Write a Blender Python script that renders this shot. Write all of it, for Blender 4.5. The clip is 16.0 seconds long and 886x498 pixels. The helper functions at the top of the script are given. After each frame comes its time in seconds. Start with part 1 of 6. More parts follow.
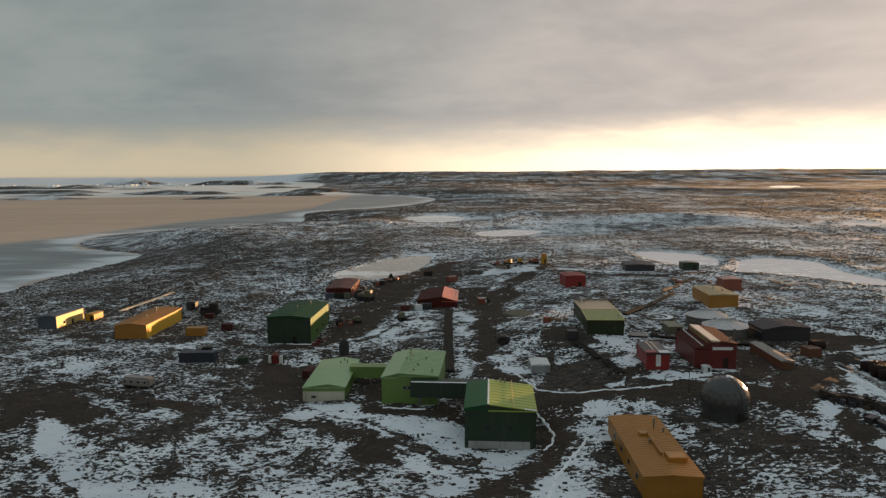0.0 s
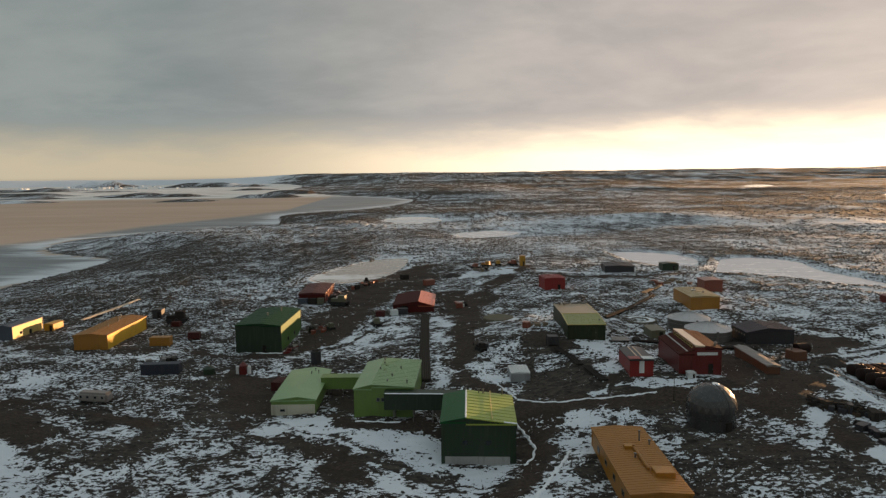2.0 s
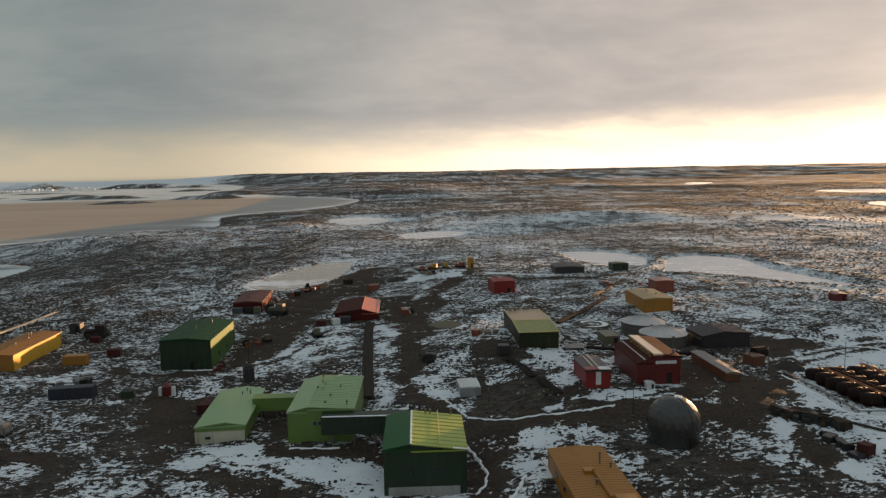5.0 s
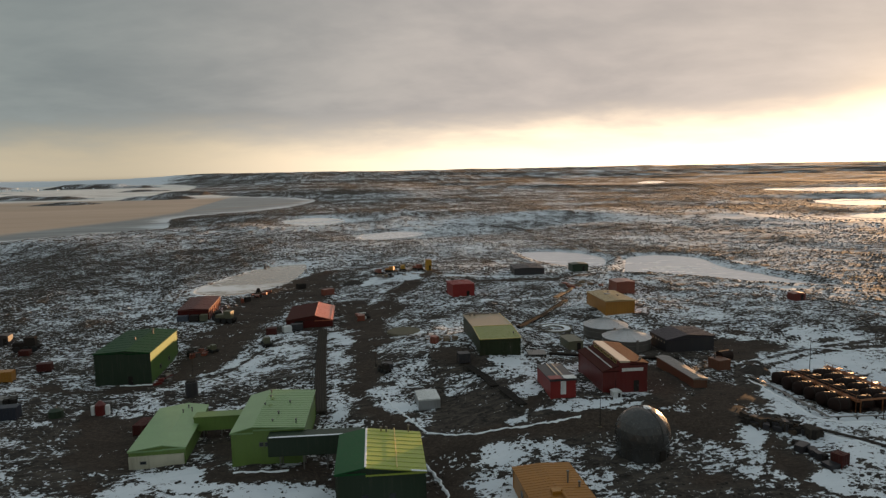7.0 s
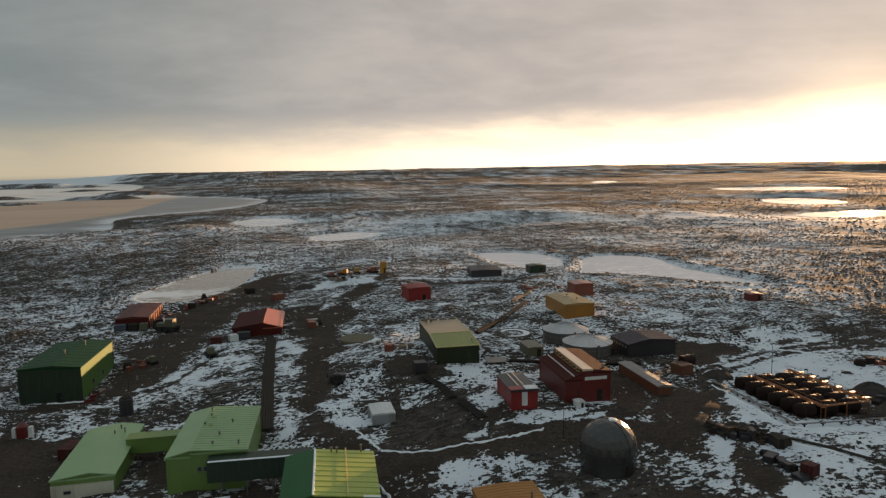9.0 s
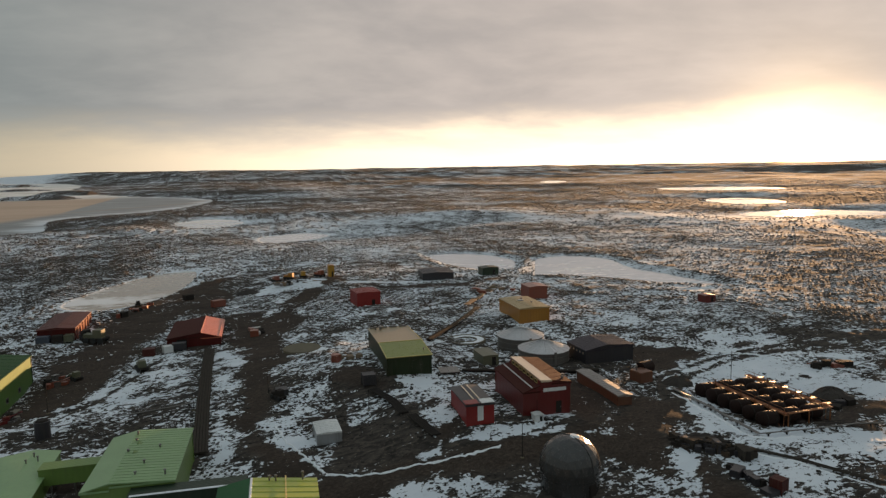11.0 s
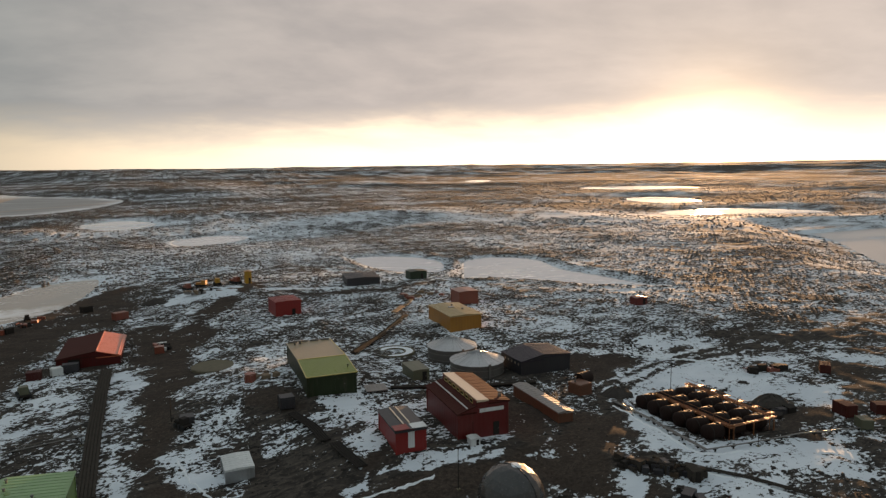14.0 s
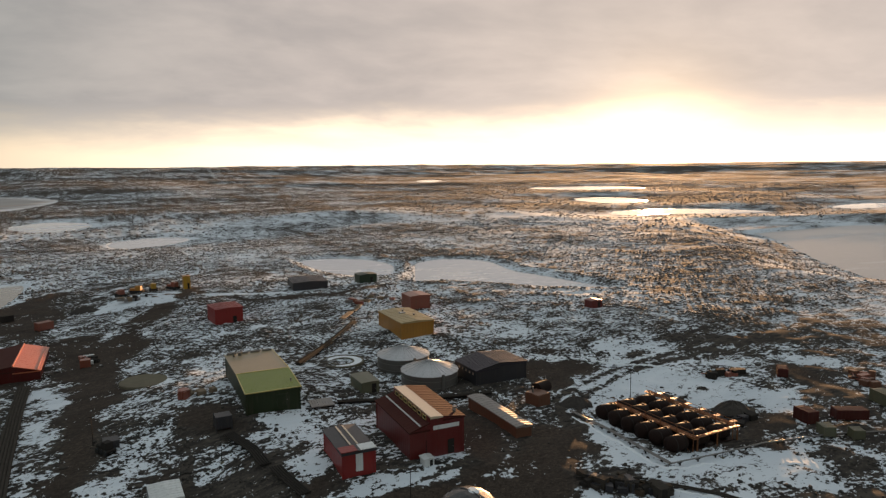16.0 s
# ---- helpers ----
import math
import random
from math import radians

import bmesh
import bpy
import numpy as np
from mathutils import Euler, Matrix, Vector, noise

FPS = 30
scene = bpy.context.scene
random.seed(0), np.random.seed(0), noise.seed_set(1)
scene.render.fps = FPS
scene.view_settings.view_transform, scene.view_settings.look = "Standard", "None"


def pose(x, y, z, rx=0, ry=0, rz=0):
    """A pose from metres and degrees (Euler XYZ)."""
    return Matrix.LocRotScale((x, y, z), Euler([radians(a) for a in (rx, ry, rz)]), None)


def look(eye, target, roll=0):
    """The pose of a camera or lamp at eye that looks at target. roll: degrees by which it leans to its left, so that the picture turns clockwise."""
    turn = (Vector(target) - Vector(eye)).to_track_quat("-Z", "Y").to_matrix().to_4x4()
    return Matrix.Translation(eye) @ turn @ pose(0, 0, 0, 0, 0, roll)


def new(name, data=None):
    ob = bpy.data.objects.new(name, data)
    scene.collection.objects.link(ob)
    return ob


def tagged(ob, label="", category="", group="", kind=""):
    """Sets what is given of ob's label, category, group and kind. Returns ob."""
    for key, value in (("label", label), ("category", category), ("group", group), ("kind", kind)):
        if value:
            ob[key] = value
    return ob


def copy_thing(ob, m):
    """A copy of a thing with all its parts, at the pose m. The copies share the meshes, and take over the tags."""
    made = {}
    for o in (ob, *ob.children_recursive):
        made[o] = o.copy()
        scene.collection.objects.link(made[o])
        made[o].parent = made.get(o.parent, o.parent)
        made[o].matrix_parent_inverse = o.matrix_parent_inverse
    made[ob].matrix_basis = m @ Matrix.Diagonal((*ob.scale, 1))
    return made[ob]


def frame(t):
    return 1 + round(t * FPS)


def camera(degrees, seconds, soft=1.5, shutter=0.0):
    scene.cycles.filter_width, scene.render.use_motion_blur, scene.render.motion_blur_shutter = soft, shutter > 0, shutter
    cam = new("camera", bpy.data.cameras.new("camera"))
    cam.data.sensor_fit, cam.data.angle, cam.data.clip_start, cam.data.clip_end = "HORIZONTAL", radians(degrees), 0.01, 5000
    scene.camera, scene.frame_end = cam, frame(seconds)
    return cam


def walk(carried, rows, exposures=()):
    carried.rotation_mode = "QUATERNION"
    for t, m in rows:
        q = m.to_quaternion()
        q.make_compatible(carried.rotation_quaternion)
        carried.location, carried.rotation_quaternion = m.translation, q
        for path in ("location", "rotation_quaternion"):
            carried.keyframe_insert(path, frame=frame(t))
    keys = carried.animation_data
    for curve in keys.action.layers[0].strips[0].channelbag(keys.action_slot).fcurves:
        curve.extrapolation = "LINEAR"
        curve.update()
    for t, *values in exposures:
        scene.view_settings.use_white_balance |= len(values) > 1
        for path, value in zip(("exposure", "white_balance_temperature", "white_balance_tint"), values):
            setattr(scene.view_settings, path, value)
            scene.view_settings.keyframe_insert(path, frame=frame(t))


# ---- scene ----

# ---------------------------------------------------------------- camera
cam = camera(66.56, 16.0, soft=1.35)
# seconds, east, north, height, yaw, pitch, roll
ROUTE = (
    (0, 0.00, 0.00, 46.24, -0.00, -6.63, -0.45),
    (1, 0.41, 3.10, 46.19, -0.94, -6.59, -0.63),
    (2, 0.85, 6.37, 46.17, -1.83, -6.57, -0.74),
    (3, 1.28, 9.88, 46.16, -3.10, -6.61, -0.81),
    (4, 1.88, 13.46, 46.23, -4.54, -6.66, -0.90),
    (6.5, 3.33, 22.93, 46.26, -8.99, -6.78, -1.15),
    (7.5, 3.96, 26.44, 46.28, -10.73, -6.84, -1.06),
    (8.5, 4.74, 29.85, 46.30, -12.63, -6.90, -1.06),
    (9, 5.11, 31.59, 46.35, -13.63, -6.92, -1.01),
    (11.5, 7.84, 41.09, 46.28, -18.90, -7.03, -0.86),
    (12.5, 8.95, 44.55, 46.30, -21.03, -7.08, -0.84),
    (13.5, 10.14, 47.89, 46.36, -23.12, -7.14, -0.74),
    (14.5, 11.55, 51.24, 46.33, -25.16, -7.17, -0.67),
    (16, 13.97, 56.30, 46.19, -28.35, -7.20, -0.46),
)


def aim(x, y, z, yaw, pitch, roll):
    a, b = radians(yaw), radians(pitch)
    way = Vector((-math.sin(a) * math.cos(b), math.cos(a) * math.cos(b), math.sin(b)))
    return look((x, y, z), Vector((x, y, z)) + way * 100, roll)


walk(cam, [(t, aim(*p)) for t, *p in ROUTE], ((0.0, 1.08, 7600, 19), (9.0, 1.02, 7600, 19), (16.0, 1.12, 7650, 21)))

# ---------------------------------------------------------------- world and sun
SUN_AZ, SUN_EL = radians(45.6), radians(1.65)
SUN_DIR = Vector((math.sin(SUN_AZ) * math.cos(SUN_EL), math.cos(SUN_AZ) * math.cos(SUN_EL), math.sin(SUN_EL)))

sun = new("sun", bpy.data.lights.new("sun", "SUN"))
sun.data.energy, sun.data.angle, sun.data.color = 5.0, radians(0.6), (1.0, 0.63, 0.33)
sun.matrix_world = look(SUN_DIR * 800, (0, 0, 0))


class Nodes:
    """Short hand for building a node tree."""

    def __init__(self, tree):
        self.t = tree
        tree.nodes.clear()

    def n(self, kind):
        return self.t.nodes.new(kind)

    def put(self, socket, value):
        if isinstance(value, bpy.types.NodeSocket):
            self.t.links.new(value, socket)
        elif isinstance(value, (tuple, list)) and len(value) == 3 and socket.type == "RGBA":
            socket.default_value = (*value, 1)
        else:
            socket.default_value = value

    def math(self, op, a, b=0.0, c=0.0, clamp=False):
        node = self.n("ShaderNodeMath")
        node.operation, node.use_clamp = op, clamp
        for i, v in enumerate((a, b, c)):
            self.put(node.inputs[i], v)
        return node.outputs[0]

    def mix(self, fac, a, b, how="MIX"):
        node = self.n("ShaderNodeMix")
        node.data_type, node.blend_type = "RGBA", how
        self.put(node.inputs[0], fac), self.put(node.inputs[6], a), self.put(node.inputs[7], b)
        return node.outputs[2]

    def step(self, v, lo, hi, a=0.0, b=1.0):
        node = self.n("ShaderNodeMapRange")
        node.interpolation_type = "SMOOTHSTEP"
        for i, x in enumerate((v, lo, hi, a, b)):
            self.put(node.inputs[i], x)
        return node.outputs[0]

    def noise(self, vec, scale, detail=4.0, rough=0.55, dist=0.0):
        node = self.n("ShaderNodeTexNoise")
        self.put(node.inputs["Vector"], vec)
        for key, v in (("Scale", scale), ("Detail", detail), ("Roughness", rough), ("Distortion", dist)):
            node.inputs[key].default_value = v
        return node.outputs[0]

    def attr(self, name):
        node = self.n("ShaderNodeAttribute")
        node.attribute_name = name
        return node.outputs["Fac"]

    def scaled(self, vec, s, turn=0.0):
        node = self.n("ShaderNodeMapping")
        self.put(node.inputs[0], vec)
        node.inputs["Scale"].default_value, node.inputs["Rotation"].default_value = s, (0, 0, turn)
        return node.outputs[0]


def make_world():
    world = bpy.data.worlds.new("sky")
    scene.world, world.use_nodes = world, True
    k = Nodes(world.node_tree)
    way = k.n("ShaderNodeTexCoord").outputs["Generated"]
    xyz = k.n("ShaderNodeSeparateXYZ")
    k.put(xyz.inputs[0], way)
    x, y, z = xyz.outputs
    up = k.math("MAXIMUM", z, 0.0)

    def toward(v):
        dot = k.n("ShaderNodeVectorMath")
        dot.operation = "DOT_PRODUCT"
        k.put(dot.inputs[0], way)
        dot.inputs[1].default_value = v
        return k.math("MAXIMUM", dot.outputs["Value"], 0.0)

    side = toward(Vector((math.sin(SUN_AZ), math.cos(SUN_AZ), 0)))
    near = toward(Vector((math.sin(SUN_AZ), math.cos(SUN_AZ), 0.012)))
    # clear sky, seen in the gap under the cloud deck
    sky = k.n("ShaderNodeTexSky")
    sky.sky_type, sky.sun_disc, sky.sun_elevation, sky.sun_rotation = "NISHITA", False, SUN_EL, SUN_AZ
    clear = k.mix(1.0, sky.outputs[0], (0.10, 0.10, 0.10), "MULTIPLY")
    # cloud deck, drawn flat overhead so that it closes up towards the horizon
    low = k.math("ADD", up, 0.22)
    flat = k.n("ShaderNodeCombineXYZ")
    k.put(flat.inputs[0], k.math("DIVIDE", x, low)), k.put(flat.inputs[1], k.math("DIVIDE", y, low))
    big = k.noise(k.scaled(flat.outputs[0], (0.9, 1.0, 1), 0.5), 1.0, 5.0, 0.55, 0.3)
    fine = k.noise(k.scaled(flat.outputs[0], (2.4, 2.9, 1), 0.6), 1.4, 6.0, 0.6, 0.3)
    cloud = k.math("ADD", k.math("MULTIPLY", big, 0.78), k.math("MULTIPLY", fine, 0.22))
    cloud = k.step(cloud, 0.33, 0.68)
    grey_away, grey_sun = (0.198, 0.262, 0.284), (0.432, 0.44, 0.445)
    grey = k.mix(k.step(side, 0.35, 1.0), grey_away, grey_sun)
    deck = k.mix(1.0, grey, k.mix(cloud, (0.82, 0.84, 0.86), (1.18, 1.16, 1.14)), "MULTIPLY")
    deck = k.mix(k.step(z, 0.28, 0.75), deck, k.mix(1.0, deck, (1.40, 1.47, 1.55), "MULTIPLY"))
    # the open band over the horizon, brighter and whiter towards the sun
    high = k.math("ADD", up, k.math("MULTIPLY", k.math("SUBTRACT", cloud, 0.5), 0.030))
    wide = k.math("ADD", 0.062, k.math("MULTIPLY", k.math("POWER", side, 6.0), 0.012))
    band = k.step(k.math("DIVIDE", high, wide), 1.35, 0.10)
    glow = k.mix(k.step(side, 0.45, 1.0), (0.55, 0.545, 0.43), (1.9, 1.72, 1.36))
    total = k.mix(k.math("MULTIPLY", band, 0.9), deck, k.mix(0.85, clear, glow))
    for power, colour in ((22.0, (0.17, 0.14, 0.10)), (260.0, (0.8, 0.58, 0.28)), (2500.0, (8.0, 5.2, 2.0))):
        total = k.mix(1.0, total, k.mix(k.math("POWER", near, power), (0, 0, 0), colour), "ADD")
    ground_side = k.step(z, -0.02, 0.0)
    total = k.mix(ground_side, (0.06, 0.055, 0.05), total)
    back = k.n("ShaderNodeBackground")
    k.put(back.inputs[0], total)
    back.inputs[1].default_value = 0.54
    out = k.n("ShaderNodeOutputWorld")
    k.put(out.inputs[0], back.outputs[0])


make_world()

# ---------------------------------------------------------------- materials
def shader(name):
    m = bpy.data.materials.new(name)
    m.use_nodes = True
    k = Nodes(m.node_tree)
    b = k.n("ShaderNodeBsdfPrincipled")
    o = k.n("ShaderNodeOutputMaterial")
    k.put(o.inputs[0], b.outputs[0])
    return m, k, b


def bump(k, b, height, strength, distance):
    node = k.n("ShaderNodeBump")
    node.inputs["Strength"].default_value, node.inputs["Distance"].default_value = strength, distance
    k.put(node.inputs["Height"], height), k.put(b.inputs["Normal"], node.outputs[0])


def painted(name, colour, rough=0.45, metal=0.0, dirt=0.35, ribs=0.0, dirt_colour=(0.09, 0.07, 0.055), shine=0.5):
    """Weathered sheet metal: broad fading, streaks and fine speckle; ribs: pitch of fine corrugation."""
    m, k, b = shader(name)
    at = k.n("ShaderNodeTexCoord").outputs["Object"]
    info = k.n("ShaderNodeObjectInfo").outputs["Random"]
    broad = k.noise(at, 0.22, 4.0, 0.6)
    streak = k.noise(k.scaled(at, (2.2, 2.2, 0.18)), 1.0, 4.0, 0.6)
    fine = k.noise(at, 4.5, 3.0, 0.6)
    light = k.math("ADD", 0.72, k.math("ADD", k.math("MULTIPLY", broad, 0.38), k.math("MULTIPLY", fine, 0.18)))
    light = k.math("MULTIPLY", light, k.math("ADD", 0.95, k.math("MULTIPLY", info, 0.1)))
    paint = k.mix(1.0, colour, light, "MULTIPLY")
    worn = k.math("MULTIPLY", k.step(streak, 0.48, 0.78), dirt)
    k.put(b.inputs["Base Color"], k.mix(worn, paint, dirt_colour))
    k.put(b.inputs["Roughness"], k.math("ADD", rough, k.math("MULTIPLY", k.math("SUBTRACT", fine, 0.5), 0.25)))
    b.inputs["Metallic"].default_value = metal
    b.inputs["Specular IOR Level"].default_value = shine
    relief = k.math("ADD", k.math("MULTIPLY", fine, 0.25), k.math("MULTIPLY", broad, 0.4))
    if ribs:
        wave = k.n("ShaderNodeTexWave")
        wave.bands_direction = "DIAGONAL"
        k.put(wave.inputs[0], k.scaled(at, (1, 1, 0)))
        wave.inputs["Scale"].default_value = 0.31 / ribs
        relief = k.math("ADD", relief, wave.outputs[1])
    bump(k, b, relief, 0.35, 0.03)
    return m


def plain(name, colour, rough=0.6, metal=0.0, scale=2.0, vary=0.3, shine=0.5):
    m, k, b = shader(name)
    at = k.n("ShaderNodeTexCoord").outputs["Object"]
    a, c = k.noise(at, scale, 5.0, 0.6), k.noise(at, scale * 7, 3.0, 0.6)
    light = k.math("ADD", 1.0 - vary, k.math("MULTIPLY", k.math("ADD", a, c), vary))
    k.put(b.inputs["Base Color"], k.mix(1.0, colour, light, "MULTIPLY"))
    k.put(b.inputs["Roughness"], k.math("ADD", rough - 0.1, k.math("MULTIPLY", c, 0.2)))
    b.inputs["Metallic"].default_value = metal
    b.inputs["Specular IOR Level"].default_value = shine
    bump(k, b, k.math("ADD", a, c), 0.3, 0.03)
    return m


def ground_material():
    m, k, b = shader("frozen_ground")
    at = k.n("ShaderNodeNewGeometry").outputs["Position"]
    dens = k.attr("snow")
    relief = k.attr("relief")
    dirt = k.attr("dirt")
    drift = k.scaled(at, (0.55, 1.25, 1.0), 0.45)
    n0 = k.noise(at, 0.011, 4.0, 0.6, 0.5)
    n1 = k.noise(drift, 0.09, 5.0, 0.62, 0.6)
    n2 = k.noise(drift, 0.50, 4.0, 0.62, 1.2)
    n3 = k.noise(k.scaled(at, (0.9, 1.1, 1.0), 0.3), 1.8, 5.0, 0.7, 0.6)
    grain = k.noise(at, 6.0, 3.0, 0.7)
    lumps = k.noise(k.scaled(at, (0.9, 1.3, 1.0), 0.35), 0.95, 2.0, 0.5, 0.4)
    v = k.math("ADD", k.math("MULTIPLY", n1, 0.3), k.math("MULTIPLY", n2, 0.6))
    v = k.math("ADD", v, k.math("MULTIPLY", n3, 1.05))
    v = k.math("ADD", v, k.math("MULTIPLY", n0, 0.2))
    v = k.math("ADD", v, k.math("MULTIPLY", k.math("SUBTRACT", lumps, 0.5), 0.9))
    v = k.math("SUBTRACT", v, k.math("MULTIPLY", relief, 0.22))
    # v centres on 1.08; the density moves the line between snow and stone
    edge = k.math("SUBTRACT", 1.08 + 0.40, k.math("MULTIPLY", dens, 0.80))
    mask = k.step(k.math("SUBTRACT", v, edge), -0.012, 0.018)
    stone = k.mix(k.step(n2, 0.3, 0.7), (0.026, 0.023, 0.021), (0.080, 0.067, 0.057))
    stone = k.mix(k.step(n3, 0.52, 0.72), stone, (0.125, 0.100, 0.082))
    earth = k.mix(k.step(n3, 0.3, 0.7), (0.030, 0.022, 0.018), (0.074, 0.054, 0.042))
    earth = k.mix(k.math("MULTIPLY", k.step(grain, 0.56, 0.68), 0.6), earth, (0.14, 0.115, 0.10))
    earth = k.mix(k.math("MULTIPLY", k.step(n1, 0.42, 0.62), 0.45), earth, (0.026, 0.020, 0.017))
    soil = k.mix(dirt, stone, earth)
    snow = k.mix(k.step(n1, 0.3, 0.7), (0.58, 0.63, 0.68), (0.70, 0.74, 0.78))
    snow = k.mix(k.math("MULTIPLY", k.step(n3, 0.5, 0.75), 0.25), snow, (0.42, 0.40, 0.39))
    k.put(b.inputs["Base Color"], k.mix(mask, soil, snow))
    b.inputs["Roughness"].default_value = 0.95
    b.inputs["Specular IOR Level"].default_value = 0.08
    h = k.math("ADD", k.math("MULTIPLY", n3, 0.8), k.math("MULTIPLY", grain, 0.35))
    h = k.math("ADD", h, k.math("MULTIPLY", n2, 0.6))
    h = k.math("MULTIPLY", h, k.math("SUBTRACT", 1.0, k.math("MULTIPLY", mask, 0.7)))
    bump(k, b, h, 0.16, 0.10)
    return m


def boulder_material():
    """Weathered stone with a crust of snow caught on the tops."""
    m, k, b = shader("snowy_boulder_stone")
    geo = k.n("ShaderNodeNewGeometry")
    at = geo.outputs["Position"]
    up = k.n("ShaderNodeSeparateXYZ")
    k.put(up.inputs[0], geo.outputs["Normal"])
    a, c, big = k.noise(at, 0.9, 4.0, 0.6), k.noise(at, 5.0, 3.0, 0.6), k.noise(at, 0.05, 3.0, 0.6)
    stone = k.mix(k.step(a, 0.3, 0.7), (0.048, 0.041, 0.037), (0.150, 0.128, 0.112))
    lying = k.math("ADD", up.outputs[2], k.math("ADD", k.math("MULTIPLY", k.math("SUBTRACT", c, 0.5), 0.9), k.math("MULTIPLY", k.math("SUBTRACT", big, 0.5), 1.2)))
    k.put(b.inputs["Base Color"], k.mix(k.step(lying, 0.78, 0.98), stone, (0.70, 0.73, 0.76)))
    b.inputs["Roughness"].default_value = 0.95
    b.inputs["Specular IOR Level"].default_value = 0.1
    bump(k, b, k.math("ADD", a, c), 0.25, 0.03)
    return m


def ice_material(name, clear, snowy, cover, rough=0.16, shine=0.5):
    """Frozen water: smooth glazed ice with wind-blown snow on parts of it."""
    m, k, b = shader(name)
    at = k.n("ShaderNodeNewGeometry").outputs["Position"]
    n1 = k.noise(k.scaled(at, (0.5, 1.4, 1), 0.5), 0.018, 6.0, 0.6, 0.8)
    n2 = k.noise(at, 0.25, 5.0, 0.6, 0.5)
    mask = k.step(k.math("ADD", n1, k.math("MULTIPLY", k.math("SUBTRACT", n2, 0.5), 0.25)), 0.72 - cover * 0.5, 0.86 - cover * 0.5)
    k.put(b.inputs["Base Color"], k.mix(mask, k.mix(n2, clear, tuple(c * 1.25 for c in clear)), snowy))
    k.put(b.inputs["Roughness"], k.math("ADD", rough, k.math("MULTIPLY", mask, 0.45)))
    b.inputs["Specular IOR Level"].default_value = shine
    bump(k, b, k.math("ADD", n2, k.noise(at, 1.5, 4.0)), 0.15, 0.03)
    return m


def sea_material():
    """Sea ice: land's shade painted blue-grey inshore, low sun tan farther out, snow-covered beyond."""
    m, k, b = shader("sea_ice")
    at = k.n("ShaderNodeNewGeometry").outputs["Position"]
    shore, coast, away = k.attr("shore"), k.attr("coast"), k.attr("away")
    streaks = k.noise(k.scaled(at, (0.35, 1.6, 1), 0.35), 0.02, 6.0, 0.62, 1.0)
    broad = k.noise(k.scaled(at, (0.5, 1.5, 1), 0.3), 0.004, 5.0, 0.6, 0.5)
    fine = k.noise(at, 0.3, 4.0, 0.6)
    tan = k.mix(k.step(broad, 0.35, 0.65), (0.40, 0.277, 0.192), (0.48, 0.345, 0.252))
    tan = k.mix(k.math("MULTIPLY", k.step(streaks, 0.52, 0.7), 0.45), tan, (0.56, 0.45, 0.35))
    # blue-grey standing in for the land's shade on the ice
    bare = k.mix(k.step(streaks, 0.35, 0.6), (0.10, 0.112, 0.12), (0.17, 0.19, 0.20))
    blown = k.math("ADD", k.math("MULTIPLY", coast, 0.30), streaks)
    bare = k.mix(k.step(blown, 0.55, 0.85), bare, (0.60, 0.64, 0.68))
    white = k.mix(k.step(streaks, 0.34, 0.56), (0.46, 0.42, 0.38), (0.80, 0.77, 0.73))
    edge = k.math("ADD", shore, k.math("MULTIPLY", k.math("SUBTRACT", streaks, 0.5), 0.5))
    ice = k.mix(k.step(edge, 0.1, 0.95), tan, bare)
    k.put(b.inputs["Base Color"], k.mix(away, ice, white))
    k.put(b.inputs["Roughness"], k.math("SUBTRACT", 0.5, k.math("MULTIPLY", shore, 0.15)))
    b.inputs["Specular IOR Level"].default_value = 0.22
    bump(k, b, k.math("ADD", fine, streaks), 0.12, 0.03)
    return m


M_GROUND = ground_material()
M_SEA = sea_material()
M_BAY = ice_material("bay_ice", (0.36, 0.34, 0.33), (0.60, 0.60, 0.61), 0.4, 0.3, 0.4)
M_POND = ice_material("pond_ice", (0.38, 0.42, 0.46), (0.68, 0.71, 0.75), 0.42, 0.07, 0.6)
M_ROCK = plain("boulder_stone", (0.058, 0.050, 0.045), 0.95, 0.0, 0.9, 0.75, 0.1)
M_BOULDER = boulder_material()
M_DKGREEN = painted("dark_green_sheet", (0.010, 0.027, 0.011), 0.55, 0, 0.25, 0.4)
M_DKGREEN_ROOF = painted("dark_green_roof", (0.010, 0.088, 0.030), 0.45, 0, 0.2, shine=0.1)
M_SUNLIT_ROOF_GREEN = painted("sunlit_green_roof", (0.27, 0.33, 0.05), 0.4, 0, 0.2)
M_SUNLIT_GREEN = painted("sunlit_green_sheet", (0.06, 0.14, 0.030), 0.4, 0, 0.2, 0.4)
M_LIME = painted("light_green_sheet", (0.125, 0.215, 0.048), 0.45, 0, 0.25, 0.4)
M_LIME_ROOF = painted("light_green_roof", (0.20, 0.33, 0.15), 0.34, 0, 0.2)
M_CREAM = painted("cream_sheet", (0.46, 0.43, 0.33), 0.55, 0, 0.3)
M_WHITE = painted("white_sheet", (0.62, 0.63, 0.62), 0.5, 0, 0.3)
M_OCHRE = painted("ochre_sheet", (0.36, 0.150, 0.020), 0.42, 0, 0.3, 0.4)
M_OCHRE_ROOF = painted("ochre_roof", (0.34, 0.135, 0.020), 0.55, 0, 0.3)
M_YELLOW = painted("yellow_sheet", (0.44, 0.23, 0.024), 0.45, 0, 0.3, 0.4)
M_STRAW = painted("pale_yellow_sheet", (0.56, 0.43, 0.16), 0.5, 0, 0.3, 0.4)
M_RED = painted("red_sheet", (0.125, 0.011, 0.009), 0.42, 0, 0.25, 0.4)
M_SCARLET = painted("bright_red_sheet", (0.24, 0.014, 0.011), 0.45, 0, 0.15, 0.4)
